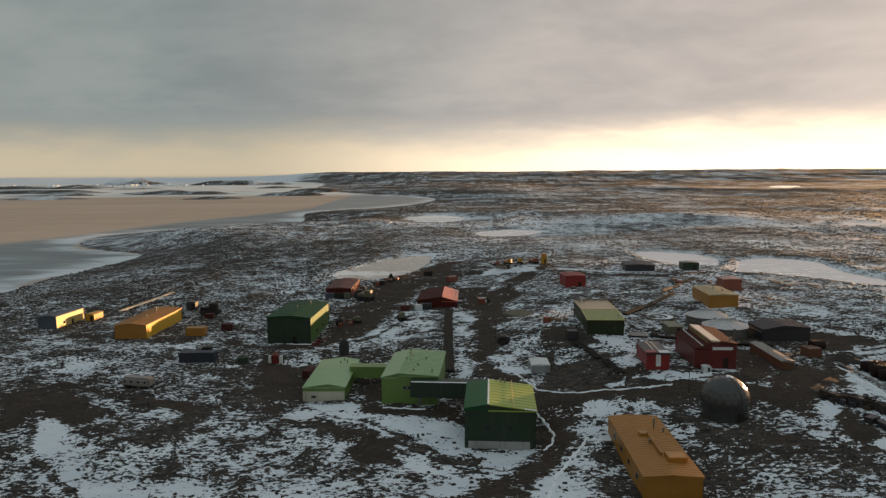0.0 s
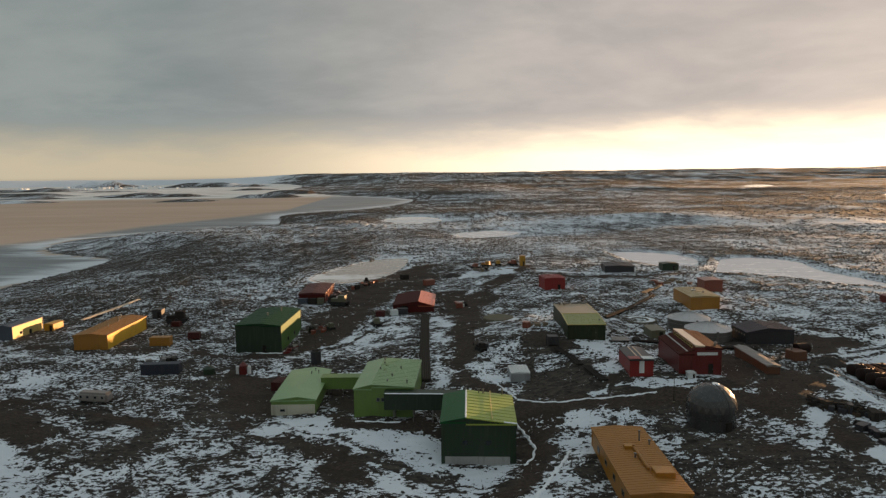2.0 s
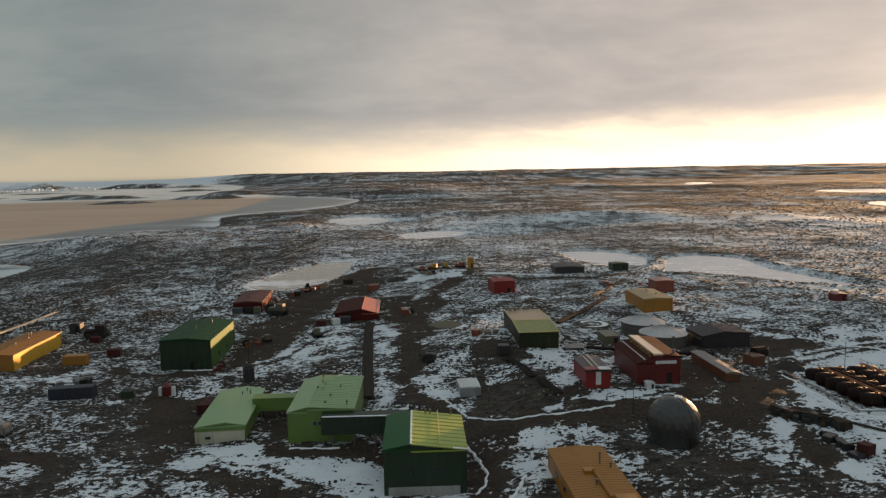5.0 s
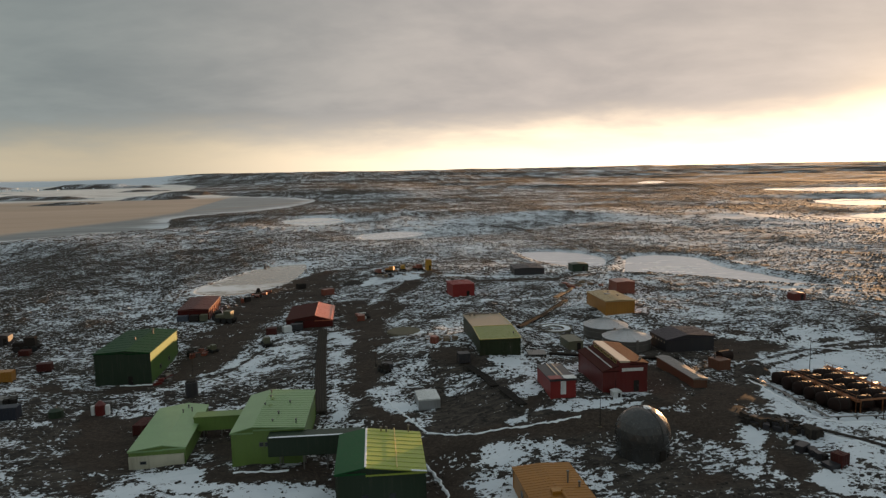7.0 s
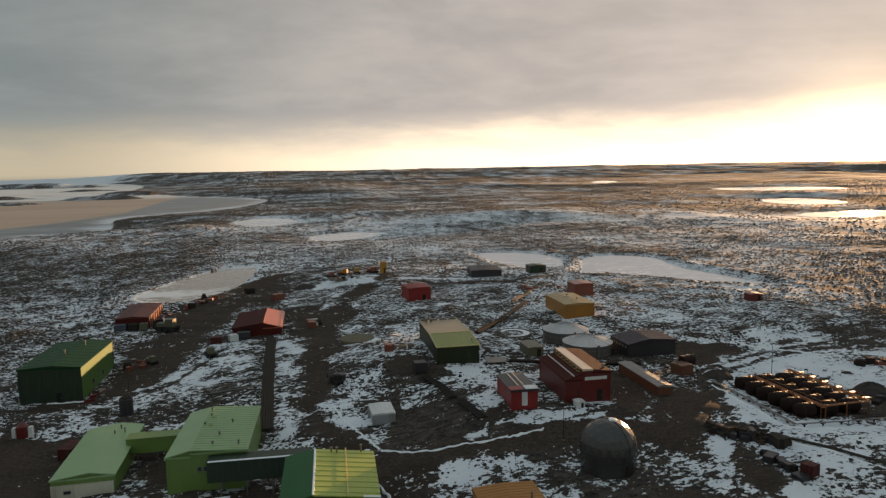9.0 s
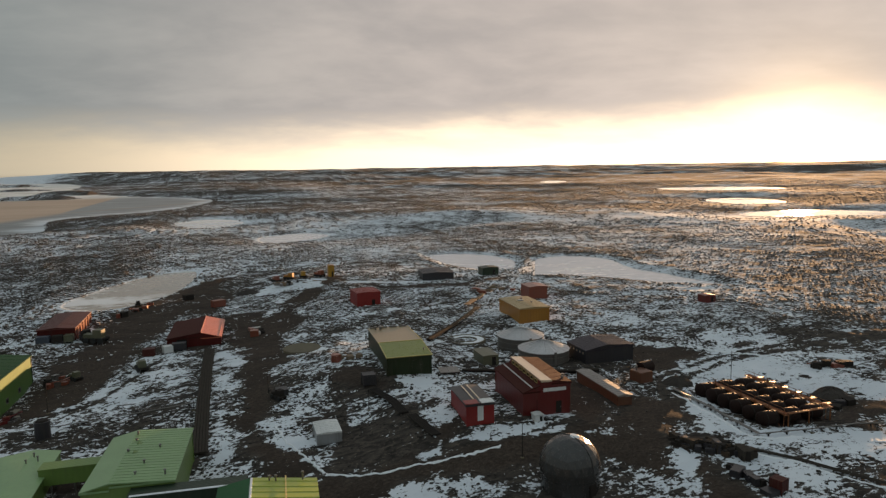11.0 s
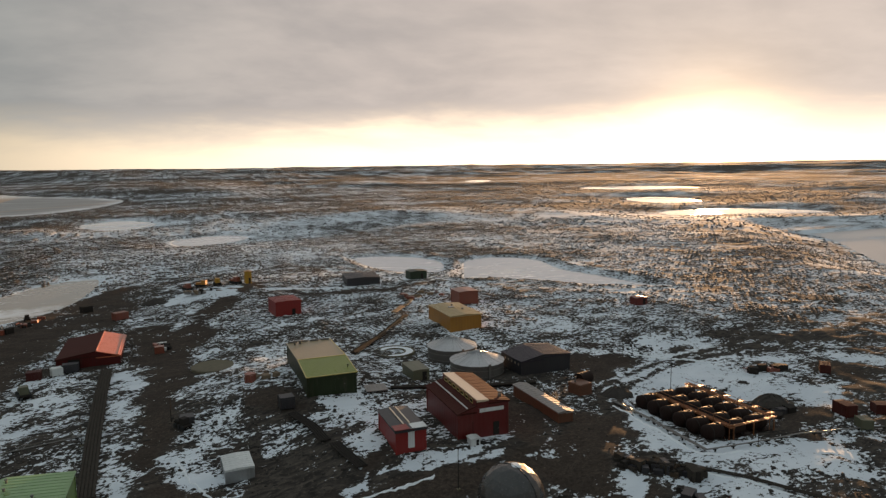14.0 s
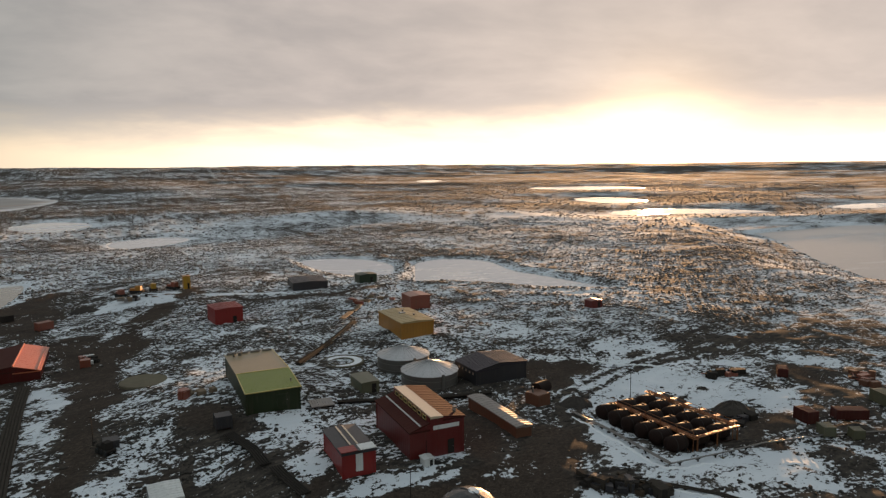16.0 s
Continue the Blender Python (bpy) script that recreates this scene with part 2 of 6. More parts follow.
M_HALL_ROOF = painted("deep_green_roof", (0.007, 0.050, 0.015), 0.5, 0, 0.25, shine=0.1)
M_MAROON = painted("faded_maroon_roof", (0.070, 0.021, 0.017), 0.85, 0, 0.3, 0.0, (0.06, 0.04, 0.035), 0.1)
M_MAROON_WALL = painted("weathered_maroon_sheet", (0.085, 0.010, 0.008), 0.55, 0, 0.45, 0.4, (0.05, 0.035, 0.03), 0.2)
M_LAKE = ice_material("glazed_lake_ice", (0.35, 0.40, 0.45), (0.66, 0.69, 0.72), 0.40, 0.05, 0.8)
M_TAN_ICE = ice_material("streaked_pond_ice", (0.25, 0.205, 0.16), (0.70, 0.72, 0.74), 0.50, 0.14, 0.5)
M_RED_ROOF = painted("red_roof", (0.11, 0.022, 0.016), 0.55, 0, 0.3)
M_RUST = painted("rust_red_sheet", (0.22, 0.058, 0.034), 0.36, 0, 0.4)
M_DULL_RED = painted("weathered_dull_red_sheet", (0.070, 0.015, 0.012), 0.6, 0, 0.5, shine=0.2)
M_BLACK = painted("charcoal_sheet", (0.028, 0.026, 0.030), 0.5, 0, 0.25)
M_PLUM = painted("plum_grey_roof", (0.034, 0.029, 0.040), 0.45, 0, 0.2, 0.4, shine=0.3)
M_NAVY = painted("navy_sheet", (0.018, 0.022, 0.036), 0.5, 0, 0.3)
M_DUCT = plain("weathered_duct_lagging", (0.055, 0.046, 0.039), 0.95, 0.0, 2.0, 0.8, 0.05)
M_BLUE = painted("dull_blue_sheet", (0.060, 0.075, 0.10), 0.5, 0, 0.3)
M_GLARE_ROOF = painted("glare_tan_roof", (0.22, 0.165, 0.088), 0.36, 0, 0.45)
M_OLIVE_ROOF = painted("olive_green_roof", (0.15, 0.185, 0.012), 0.30, 0, 0.25, shine=0.3)
M_MOSS = painted("moss_green_sheet", (0.012, 0.022, 0.005), 0.5, 0, 0.35, 0.4, shine=0.3)
M_SUNLIT_ORANGE = painted("sunlit_orange_sheet", (0.42, 0.095, 0.040), 0.30, 0, 0.3)
M_SUNLIT_YELLOW = painted("sunlit_yellow_sheet", (0.62, 0.36, 0.035), 0.45, 0, 0.2, 0.4)
M_GREY_WALL = painted("grey_rendered_wall", (0.34, 0.335, 0.32), 0.7, 0, 0.45)
M_TANK_WALL = painted("dull_grey_tank_sheet", (0.115, 0.105, 0.095), 0.5, 0.1, 0.4)
M_EARTH = plain("tipped_brown_earth", (0.075, 0.052, 0.037), 0.95, 0.0, 0.7, 0.7, 0.1)
M_PALE_PIPE = plain("pale_lagging", (0.50, 0.44, 0.36), 0.7, 0.0, 2.0, 0.4)
M_SAND_ROOF = painted("sandy_roof", (0.36, 0.25, 0.11), 0.42, 0, 0.35)
M_OLIVE = painted("olive_sheet", (0.10, 0.10, 0.060), 0.5, 0, 0.3)
M_ZINC = painted("zinc_sheet", (0.42, 0.43, 0.44), 0.34, 0.55, 0.3)
M_STEEL = plain("dull_steel", (0.20, 0.19, 0.18), 0.45, 0.7, 3.0, 0.3)
M_DARK = plain("dark_iron", (0.030, 0.025, 0.022), 0.9, 0.0, 3.0, 0.4, 0.15)
# the rust colour also puts low sun's orange glints into the steel
M_GANTRY = plain("sun_tinted_rusty_steel", (0.26, 0.10, 0.04), 0.45, 0.35, 3.0, 0.4)
M_TANK = painted("brown_tank_sheet", (0.016, 0.006, 0.004), 0.75, 0.0, 0.4, 0.0, (0.02, 0.012, 0.01), 0.2)
M_DUST = painted("snow_dusted_sheet", (0.24, 0.215, 0.20), 0.6, 0.0, 0.5)
M_BRICK = painted("brick_orange_sheet", (0.13, 0.050, 0.027), 0.5, 0, 0.35, 0.4)
M_GLASS = plain("dark_window_glass", (0.02, 0.022, 0.025), 0.08, 0.0, 1.0, 0.1)
M_LIGHT_GLASS = plain("pale_skylight_sheet", (0.58, 0.46, 0.34), 0.22, 0.0, 1.5, 0.2)
M_DOME = painted("grey_dome_panel", (0.050, 0.048, 0.047), 0.24, 0.15, 0.35)
M_TIMBER = plain("weathered_timber", (0.20, 0.145, 0.10), 0.85, 0.0, 2.0, 0.6, 0.2)
M_SNOW = plain("roof_snow", (0.74, 0.77, 0.80), 0.7, 0.0, 1.2, 0.2)
M_CONCRETE = plain("worn_concrete", (0.135, 0.115, 0.080), 0.85, 0.0, 0.8, 0.5, 0.2)
M_RUBBER = plain("black_rubber", (0.018, 0.018, 0.018), 0.8, 0.0, 3.0, 0.3)

# ---------------------------------------------------------------- lie of the land
LATTICE = np.random.RandomState(7).rand(256, 256)


def value_noise(x, y):
    xi, yi = np.floor(x).astype(int), np.floor(y).astype(int)
    u, v = x - xi, y - yi
    u, v = u * u * (3 - 2 * u), v * v * (3 - 2 * v)
    a, b = LATTICE[xi % 256, yi % 256], LATTICE[(xi + 1) % 256, yi % 256]
    c, d = LATTICE[xi % 256, (yi + 1) % 256], LATTICE[(xi + 1) % 256, (yi + 1) % 256]
    return (a * (1 - u) + b * u) * (1 - v) + (c * (1 - u) + d * u) * v


def fractal(x, y, octaves=4):
    total, size = 0, 0.5
    for n in range(octaves):
        total = total + size * (value_noise(x * 2**n + 17.3 * n, y * 2**n + 5.1 * n) - 0.5)
        size *= 0.55
    return total * 2


def smooth(v, lo, hi):
    v = np.clip((v - lo) / (hi - lo), 0, 1)
    return v * v * (3 - 2 * v)


# heights of the building ground: east, north, level
LEVELS_A = ((-85, 188, -0.8), (-122, 210, -1.2), (-41, 187, -2), (-23, 146, -2.7), (-4, 140, -1.1), (10, 118, -3.0), (20, 148, 0.8),
            (51, 119, 0.3), (57, 140, 4.4), (45, 146, 4.5), (41, 176, 5.4), (73, 140, 3.5), (72, 179, 2.5), (86, 168, 2.8), (86, 209, 4.8))
LEVELS_B = ((47, 243, 4), (86, 272, 4.6), (43, 289, 5.1), (0, 232, 1), (-38, 250, 0.6), (-6, 340, 1.6), (100, 135, 1.9), (143, 203, 4.8),
            (33, 104, -1.6), (-40, 100, -2.2), (75, 525, -1.7), (-150, 224, -4), (-150, 330, -3.5), (-70, 300, -0.5), (105, 330, 3.2), (4, 292, 1.2))
LEVELS = np.array(LEVELS_A + LEVELS_B)


def rounded(points, times=2):
    """A closed outline with its corners cut to a soft curve."""
    p = np.array(points, float)
    for _ in range(times):
        q = np.roll(p, -1, 0)
        p = np.stack([0.75 * p + 0.25 * q, 0.25 * p + 0.75 * q], 1).reshape(-1, 2)
    return p


# frozen water: name, level, width of its bank, outline in plan
SEA = ((-202, 304), (-208, 339), (-203, 377), (-199, 420), (-198, 436), (-206, 458), (-229, 469), (-258, 486), (-282, 518), (-288, 530),
       (-300, 570), (-298, 592), (-276, 626), (-221, 685), (-163, 714), (-154, 730), (-158, 774), (-185, 879), (-162, 951), (-72, 1026), (-20, 1200),
       (-9, 1352), (-106, 1528), (-189, 1600), (-420, 2100), (-500, 3000), (-900, 4000),
       (-2600, 3300), (-4200, 1500), (-4300, 0), (-900, 40), (-330, 170), (-230, 250))
BAY = ((311, 214), (334, 244), (363, 283), (424, 343), (472, 424), (521, 404), (640, 330), (900, 120), (700, -100), (380, 90))
POND_A = ((-48, 294), (-39, 320), (-25, 351), (-7, 362), (-5, 339), (-11, 301), (-20, 285), (-31, 276), (-44, 283))
POND_B = ((-44, 731), (-28, 757), (-9, 774), (14, 752), (29, 715), (3, 655), (-24, 665))
POND_C = ((24, 523), (54, 556), (84, 533), (64, 497), (34, 486))
LAKE_A = ((101, 362), (120, 359), (136, 333), (130, 311), (118, 293), (106, 304), (99, 327))
LAKE_B = ((124, 283), (134, 304), (146, 328), (166, 330), (177, 313), (168, 284), (172, 273), (180, 224), (156, 244), (143, 265), (132, 275), (120, 277))
FAR_A = ((798, 1186), (919, 1205), (1015, 1158), (1016, 1019), (890, 1020), (806, 1062))
FAR_B = ((616, 803), (669, 822), (705, 793), (678, 702), (617, 670), (582, 710))
FAR_C = ((472, 575), (545, 595), (605, 575), (637, 489), (583, 490), (514, 528), (465, 535))
FAR_D = ((719, 499), (804, 525), (859, 512), (832, 478), (739, 462))
FAR_E = ((867, 1826), (992, 1968), (995, 1851), (846, 1681))
WATER = (("sea_ice", -8.5, 70.0, SEA), ("bay_ice", -6.0, 60.0, BAY), ("pond_ice", 1.4, 9.0, POND_A), ("pond_ice", -4.5, 60.0, POND_B),
         ("pond_ice", -2.0, 30.0, POND_C), ("pond_ice", 2.5, 6.0, LAKE_A), ("pond_ice", 2.42, 6.0, LAKE_B),
         ("lake_ice", -4.0, 200.0, FAR_A), ("lake_ice", -4.0, 120.0, FAR_B), ("lake_ice", -4.0, 110.0, FAR_C), ("lake_ice", -4.0, 110.0, FAR_D), ("lake_ice", -4.0, 300.0, FAR_E))
WATER = [(n, z, w, rounded(p)) for n, z, w, p in WATER]
# bare islands in the frozen sea: east, north, half lengths, height
ISLANDS = ((-1130, 1880, 190, 45, 9), (-1500, 2500, 330, 60, 16), (-640, 1720, 130, 45, 7), (-1050, 2350, 150, 40, 9), (-1430, 3200, 190, 70, 34), (-474, 1420, 66, 34, 5), (-756, 1810, 140, 44, 9), (-970, 1675, 90, 36, 6), (-865, 1450, 95, 32, 5), (-358, 1590, 80, 36, 7),
           (-560, 2350, 170, 40, 9), (-300, 1850, 150, 45, 10), (-900, 2950, 260, 50, 18))


def to_line(x, y, points, closed=False):
    """Distance from places to a line of points."""
    best = np.full(x.shape, 1e9)
    p = np.array(points, float)
    ends = np.roll(p, -1, 0) if closed else p[1:]
    for (ax, ay), (bx, by) in zip(p, ends):
        dx, dy = bx - ax, by - ay
        t = np.clip(((x - ax) * dx + (y - ay) * dy) / (dx * dx + dy * dy + 1e-9), 0, 1)
        best = np.minimum(best, (x - ax - t * dx) ** 2 + (y - ay - t * dy) ** 2)
    return np.sqrt(best)


def inside(x, y, p):
    odd = np.zeros(x.shape, bool)
    for (ax, ay), (bx, by) in zip(p, np.roll(p, -1, 0)):
        cross = (ay > y) != (by > y)
        odd ^= cross & (x < (bx - ax) * (y - ay) / (by - ay + 1e-12) + ax)
    return odd


# roads and bare yards: half width, line in plan
ROADS = ((4.5, ((13, 88), (15, 95), (19.4, 112), (21.6, 125), (18, 134.4), (12, 148.8), (9, 162.4), (10.8, 181.5), (15.7, 216.5), (24.6, 251.6), (44, 290))),
         (3.6, ((21, 130), (35.5, 131), (47.7, 130.2), (61.4, 131), (68, 121), (70, 105))),
         (6.5, ((-31, 186), (-26.4, 213), (-21, 264), (-8, 298), (6, 326), (25, 318), (44, 292))),
         (4.0, ((-24, 218), (-10, 221), (14, 218))), (2.2, ((-45, 166), (-35.5, 144), (-36, 133), (-17.4, 120), (-10, 110), (-4, 101))),
         (2.5, ((-110, 193), (-70, 186), (-45, 181), (-30, 186))), (2.0, ((-92, 148), (-70, 141), (-52, 133))), (4.0, ((61, 131), (66, 141), (69, 158))),
         (3.0, ((44, 290), (60, 268), (84, 262), (104, 270))), (7.0, ((-16, 272), (2, 298), (17, 317))), (5.5, ((95, 167.5), (100, 166), (104.5, 166))), (3.2, ((107, 177.5), (112, 176), (116.5, 174))), (4.5, ((68.5, 127), (68.5, 122), (69.5, 118))),
         (3.0, ((78, 138.5), (79.5, 135), (81, 132.5))), (3.0, ((115.5, 147), (117.5, 144), (118, 141))), (4.5, ((143, 150), (143.5, 144), (141, 136.5))), (2.6, ((107.5, 120), (106, 116), (104.5, 112.5))), (6.0, ((26, 155), (27, 146), (30, 139))), (4.0, ((30, 170), (27, 156), (38, 140))))
DRIFTS = ((3.6, ((-27.6, 129), (-15.8, 124), (-6.7, 116), (1.2, 109), (7, 103.5))), (2.2, ((-78, 128), (-71, 114), (-62, 104), (-53, 96))),
          (2.0, ((27, 116), (21.5, 107.3), (17.5, 99), (15, 91))), (0.5, ((17, 143), (19, 137), (24.7, 134), (35.8, 132.4), (43, 132.2))),
          (2.2, ((-28, 184), (-20, 192), (-14, 205), (-10, 214))), (4.0, ((86, 122), (96, 118), (112, 112))), (4.0, ((93, 149), (108, 152), (122, 146))),
          (2.0, ((64, 112), (72, 104), (80, 96))), (1.2, ((40, 118), (36, 112), (30, 117))), (3.0, ((18, 287), (26, 284), (37, 279))), (3.5, ((99, 155.5), (108, 157), (117, 154))), (1.3, ((46, 136.3), (52, 134.6), (57.5, 133))), (1.2, ((34.5, 134.5), (38, 135.8), (42.5, 135.4))),
          (1.6, ((32, 152.6), (37.5, 152), (43, 152.6))), (0.9, ((31, 146), (33, 141), (33.5, 138))), (0.9, ((49.5, 281), (60, 277), (71, 272.6))),
          (1.8, ((3.5, 206), (6.5, 194), (6, 184))))

# snow fields and bare earth: share of snow, outline in plan
LODGE_YARD = (
    (0.95, ((-30.9, 136.9), (-21.0, 137.6), (-16.3, 128.2), (-6.2, 127.5), (2.5, 123.4), (4.3, 113.8), (15.0, 112.0), (10.7, 103.5), (1.1, 99.8), (-2.9, 102.3), (-8.4, 110.6), (-15.1, 118.2), (-24.9, 126.8))),
    (0.05, ((-21.7, 124.1), (-15.1, 118.7), (-9.5, 112.2), (-8.4, 106.9), (-12.9, 107.7), (-19.4, 116.3))),
    (0.6, ((-9.0, 119.6), (-0.7, 116.2), (7.8, 109.6), (6.9, 104.4), (-0.7, 109.0), (-7.2, 114.8))),
)
LODGE_YARD_EAST = (
    (0.82, ((-4.2, 101.8), (1.1, 99.0), (4.3, 93.8), (1.0, 93.8), (-4.5, 97.7))),
    (0.04, ((19.4, 133.0), (41.0, 130.4), (48.4, 130.6), (40.2, 127.5), (30.2, 127.2), (24.3, 122.5), (21.5, 112.7), (15.1, 99.6), (12.5, 93.4), (4.7, 93.7), (7.3, 100.2), (13.5, 104.4), (19.9, 113.2), (20.2, 125.1))),
    (0.68, ((31.4, 125.5), (40.2, 127.7), (39.1, 122.3), (32.3, 122.4), (27.3, 118.2), (23.7, 103.1), (24.0, 93.0), (14.2, 93.3), (17.3, 101.5), (22.1, 112.5), (25.6, 121.0))),
)
SHORE_YARD = (
    (0.04, ((-40.0, 162.9), (-31.5, 162.2), (-29.8, 142.8), (-30.0, 136.5), (-37.4, 141.4), (-43.4, 145.4))),
    (0.06, ((-95.1, 140.0), (-81.3, 143.6), (-64.0, 126.8), (-67.3, 121.7), (-79.7, 126.4), (-80.9, 118.2))),
    (0.92, ((-78.7, 127.0), (-74.7, 127.7), (-65.9, 111.9), (-59.0, 104.0), (-51.5, 101.8), (-40.8, 101.7), (-37.2, 97.9), (-42.8, 95.8), (-53.5, 96.9), (-64.1, 105.0))),
    (0.85, ((-98.4, 159.9), (-99.0, 170.9), (-87.1, 165.3), (-85.3, 155.9), (-90.9, 151.7))),
    (0.85, ((-75.7, 180.3), (-70.3, 186.5), (-62.5, 185.7), (-61.5, 176.9), (-72.7, 174.7))),
)
POND_YARD = (
    (0.04, ((-24.1, 301.9), (-10.5, 315.0), (-2.9, 278.3), (-10.4, 245.6), (-15.9, 225.4), (-17.3, 213.6), (-19.5, 201.6), (-23.2, 186.7), (-27.3, 181.6), (-33.1, 190.3), (-34.3, 208.2), (-35.3, 224.4), (-28.0, 227.5), (-29.1, 254.6))),
    (0.7, ((-12.2, 220.4), (-15.2, 209.6), (-18.6, 207.3), (-19.3, 192.6), (-27.1, 186.0), (-26.5, 175.9), (-20.0, 174.5), (-15.0, 183.7), (-10.2, 182.0), (-3.2, 186.5), (-0.9, 206.2), (-4.6, 216.9))),
    (0.05, ((6.0, 255.7), (17.2, 251.6), (17.1, 230.5), (8.5, 222.0), (6.0, 233.8))),
    (0.95, ((19.5, 297.2), (40.5, 292.5), (38.4, 273.8), (16.7, 278.5))),
)
STORE_YARD = (
    (0.72, ((19.8, 220.9), (28.8, 233.0), (40.9, 234.6), (54.4, 232.7), (51.2, 218.7), (41.3, 215.7), (32.7, 207.2), (24.2, 210.6))),
    (0.56, ((3.4, 218.8), (9.9, 202.9), (8.1, 165.9), (3.0, 167.6))),
    (0.12, ((32.5, 177.3), (40.0, 170.1), (38.5, 154.8), (30.4, 157.8), (28.6, 167.4))),
    (0.03, ((12.0, 204.3), (18.9, 208.5), (13.9, 180.7), (12.8, 160.7), (14.6, 148.7), (18.4, 139.7), (21.6, 134.2), (18.1, 134.1), (12.7, 141.1), (9.8, 155.3), (9.2, 175.6))),
    (0.7, ((12.7, 164.5), (16.0, 162.5), (18.6, 146.8), (16.0, 144.4), (13.5, 149.9), (12.0, 158.0))),
    (0.6, ((3.8, 164.9), (8.5, 156.0), (8.9, 142.9), (3.6, 145.7))),
)
WORK_YARD = (
    (0.14, ((28.5, 167.7), (35.8, 151.1), (40.7, 151.2), (38.1, 135.7), (30.4, 135.2), (18.6, 137.2), (18.1, 144.7), (24.8, 152.7), (24.1, 161.9))),
    (0.74, ((38.5, 160.1), (45.6, 157.4), (43.4, 143.2), (39.2, 140.8), (38.1, 149.1), (36.2, 154.5))),
    (0.92, ((38.7, 164.3), (45.1, 163.1), (42.7, 159.9))),
    (0.88, ((42.9, 140.7), (48.4, 139.5), (49.5, 136.5), (42.2, 137.3))),
    (0.03, ((21.4, 133.2), (30.1, 134.1), (38.5, 132.3), (46.6, 132.4), (52.9, 132.1), (51.3, 128.6), (39.7, 127.3), (30.0, 126.4), (23.9, 123.5), (21.4, 119.9), (19.3, 121.0), (20.1, 128.3))),
)
DOME_YARD = (
    (0.62, ((25.1, 123.0), (28.5, 127.7), (33.6, 128.9), (39.7, 127.3), (38.5, 120.9), (31.4, 121.8), (25.2, 118.0), (23.0, 119.1))),
    (0.25, ((40.9, 126.7), (49.7, 126.7), (43.5, 111.3), (37.7, 113.6))),
    (0.78, ((54.7, 140.2), (64.0, 139.3), (63.1, 133.5), (54.7, 132.0), (52.0, 135.4))),
    (0.03, ((56.4, 131.2), (71.0, 137.7), (83.6, 139.0), (80.4, 130.9), (71.3, 127.2), (72.1, 120.8), (67.4, 116.9), (63.0, 122.3), (60.5, 128.6))),
    (0.94, ((85.5, 139.7), (88.9, 139.2), (86.3, 126.8), (81.5, 123.8), (79.4, 126.5), (81.3, 132.4))),
    (0.8, ((70.9, 124.2), (75.1, 125.0), (71.8, 117.1), (66.4, 108.4), (63.8, 104.2), (61.1, 105.2), (66.1, 112.0))),
)
BUND_YARD = (
    (0.92, ((76.0, 116.8), (85.4, 119.4), (88.6, 112.6), (89.3, 110.3), (84.6, 105.6), (78.0, 107.5), (77.7, 111.5), (75.8, 114.0))),
    (0.75, ((71.6, 106.5), (76.2, 103.4), (78.6, 99.5), (69.0, 102.4))),
    (0.05, ((70.7, 115.7), (73.4, 110.7), (70.4, 103.7), (67.2, 103.0), (66.6, 108.0))),
    (0.04, ((97.3, 174.6), (108.1, 171.3), (96.0, 156.3), (88.3, 157.1))),
    (0.06, ((66.8, 108.3), (62.2, 108.4), (56.8, 114.0), (51.8, 108.4), (59.5, 105.8))),
    (0.92, ((105.3, 160.5), (121.8, 160.8), (109.5, 148.3), (101.2, 147.9), (94.3, 146.0), (86.7, 142.2), (96.0, 151.4))),
)
FUEL_YARD = (
    (0.93, ((112.4, 146.0), (125.7, 142.5), (131.8, 134.4), (118.7, 123.1), (117.4, 126.8), (117.9, 132.7), (109.3, 135.4))),
    (0.04, ((115.3, 133.0), (121.0, 128.3), (115.9, 122.5), (107.2, 124.4))),
    (0.94, ((90.7, 125.8), (103.6, 121.9), (107.1, 117.4), (104.5, 112.2), (102.0, 105.9), (96.9, 110.5), (89.6, 115.5), (86.8, 121.1))),
    (0.75, ((112.9, 121.6), (116.8, 119.2), (110.0, 115.7), (108.0, 116.4))),
    (0.7, ((112.8, 179.2), (123.6, 179.7), (146.9, 159.4), (158.5, 139.8), (138.7, 145.9), (110.3, 166.3))),
    (0.12, ((142.1, 171.9), (171.3, 161.9), (159.0, 149.9), (140.0, 153.9), (136.0, 165.4))),
)
HALL_YARD = (
    (0.1, ((111.8, 117.1), (121.3, 111.6), (109.7, 105.3), (105.1, 107.8))),
    (0.04, ((6.8, 248.3), (29.5, 233.9), (17.5, 220.1), (19.7, 198.4), (14.4, 185.7), (8.9, 183.8), (8.9, 208.3))),
    (0.72, ((19.1, 215.5), (28.1, 220.6), (29.8, 214.0), (22.0, 204.7))),
    (0.85, ((0.2, 202.9), (3.6, 212.3), (9.9, 203.3), (8.9, 190.0), (2.6, 194.6))),
    (0.6, ((2.9, 186.5), (8.2, 184.9), (8.6, 168.9), (3.3, 170.4))),
    (0.68, ((12.2, 164.2), (16.8, 163.4), (17.8, 155.8), (12.1, 157.3))),
    (0.08, ((25.8, 180.7), (35.6, 171.2), (34.8, 162.8), (24.6, 170.6))),
    (0.2, ((27.6, 166.8), (36.5, 160.7), (34.8, 148.2), (27.3, 154.5), (21.6, 165.6))),
    (0.1, ((72.1, 128.2), (80.6, 127.1), (82.7, 121.4), (78.2, 117.0), (73.0, 122.1))),
)
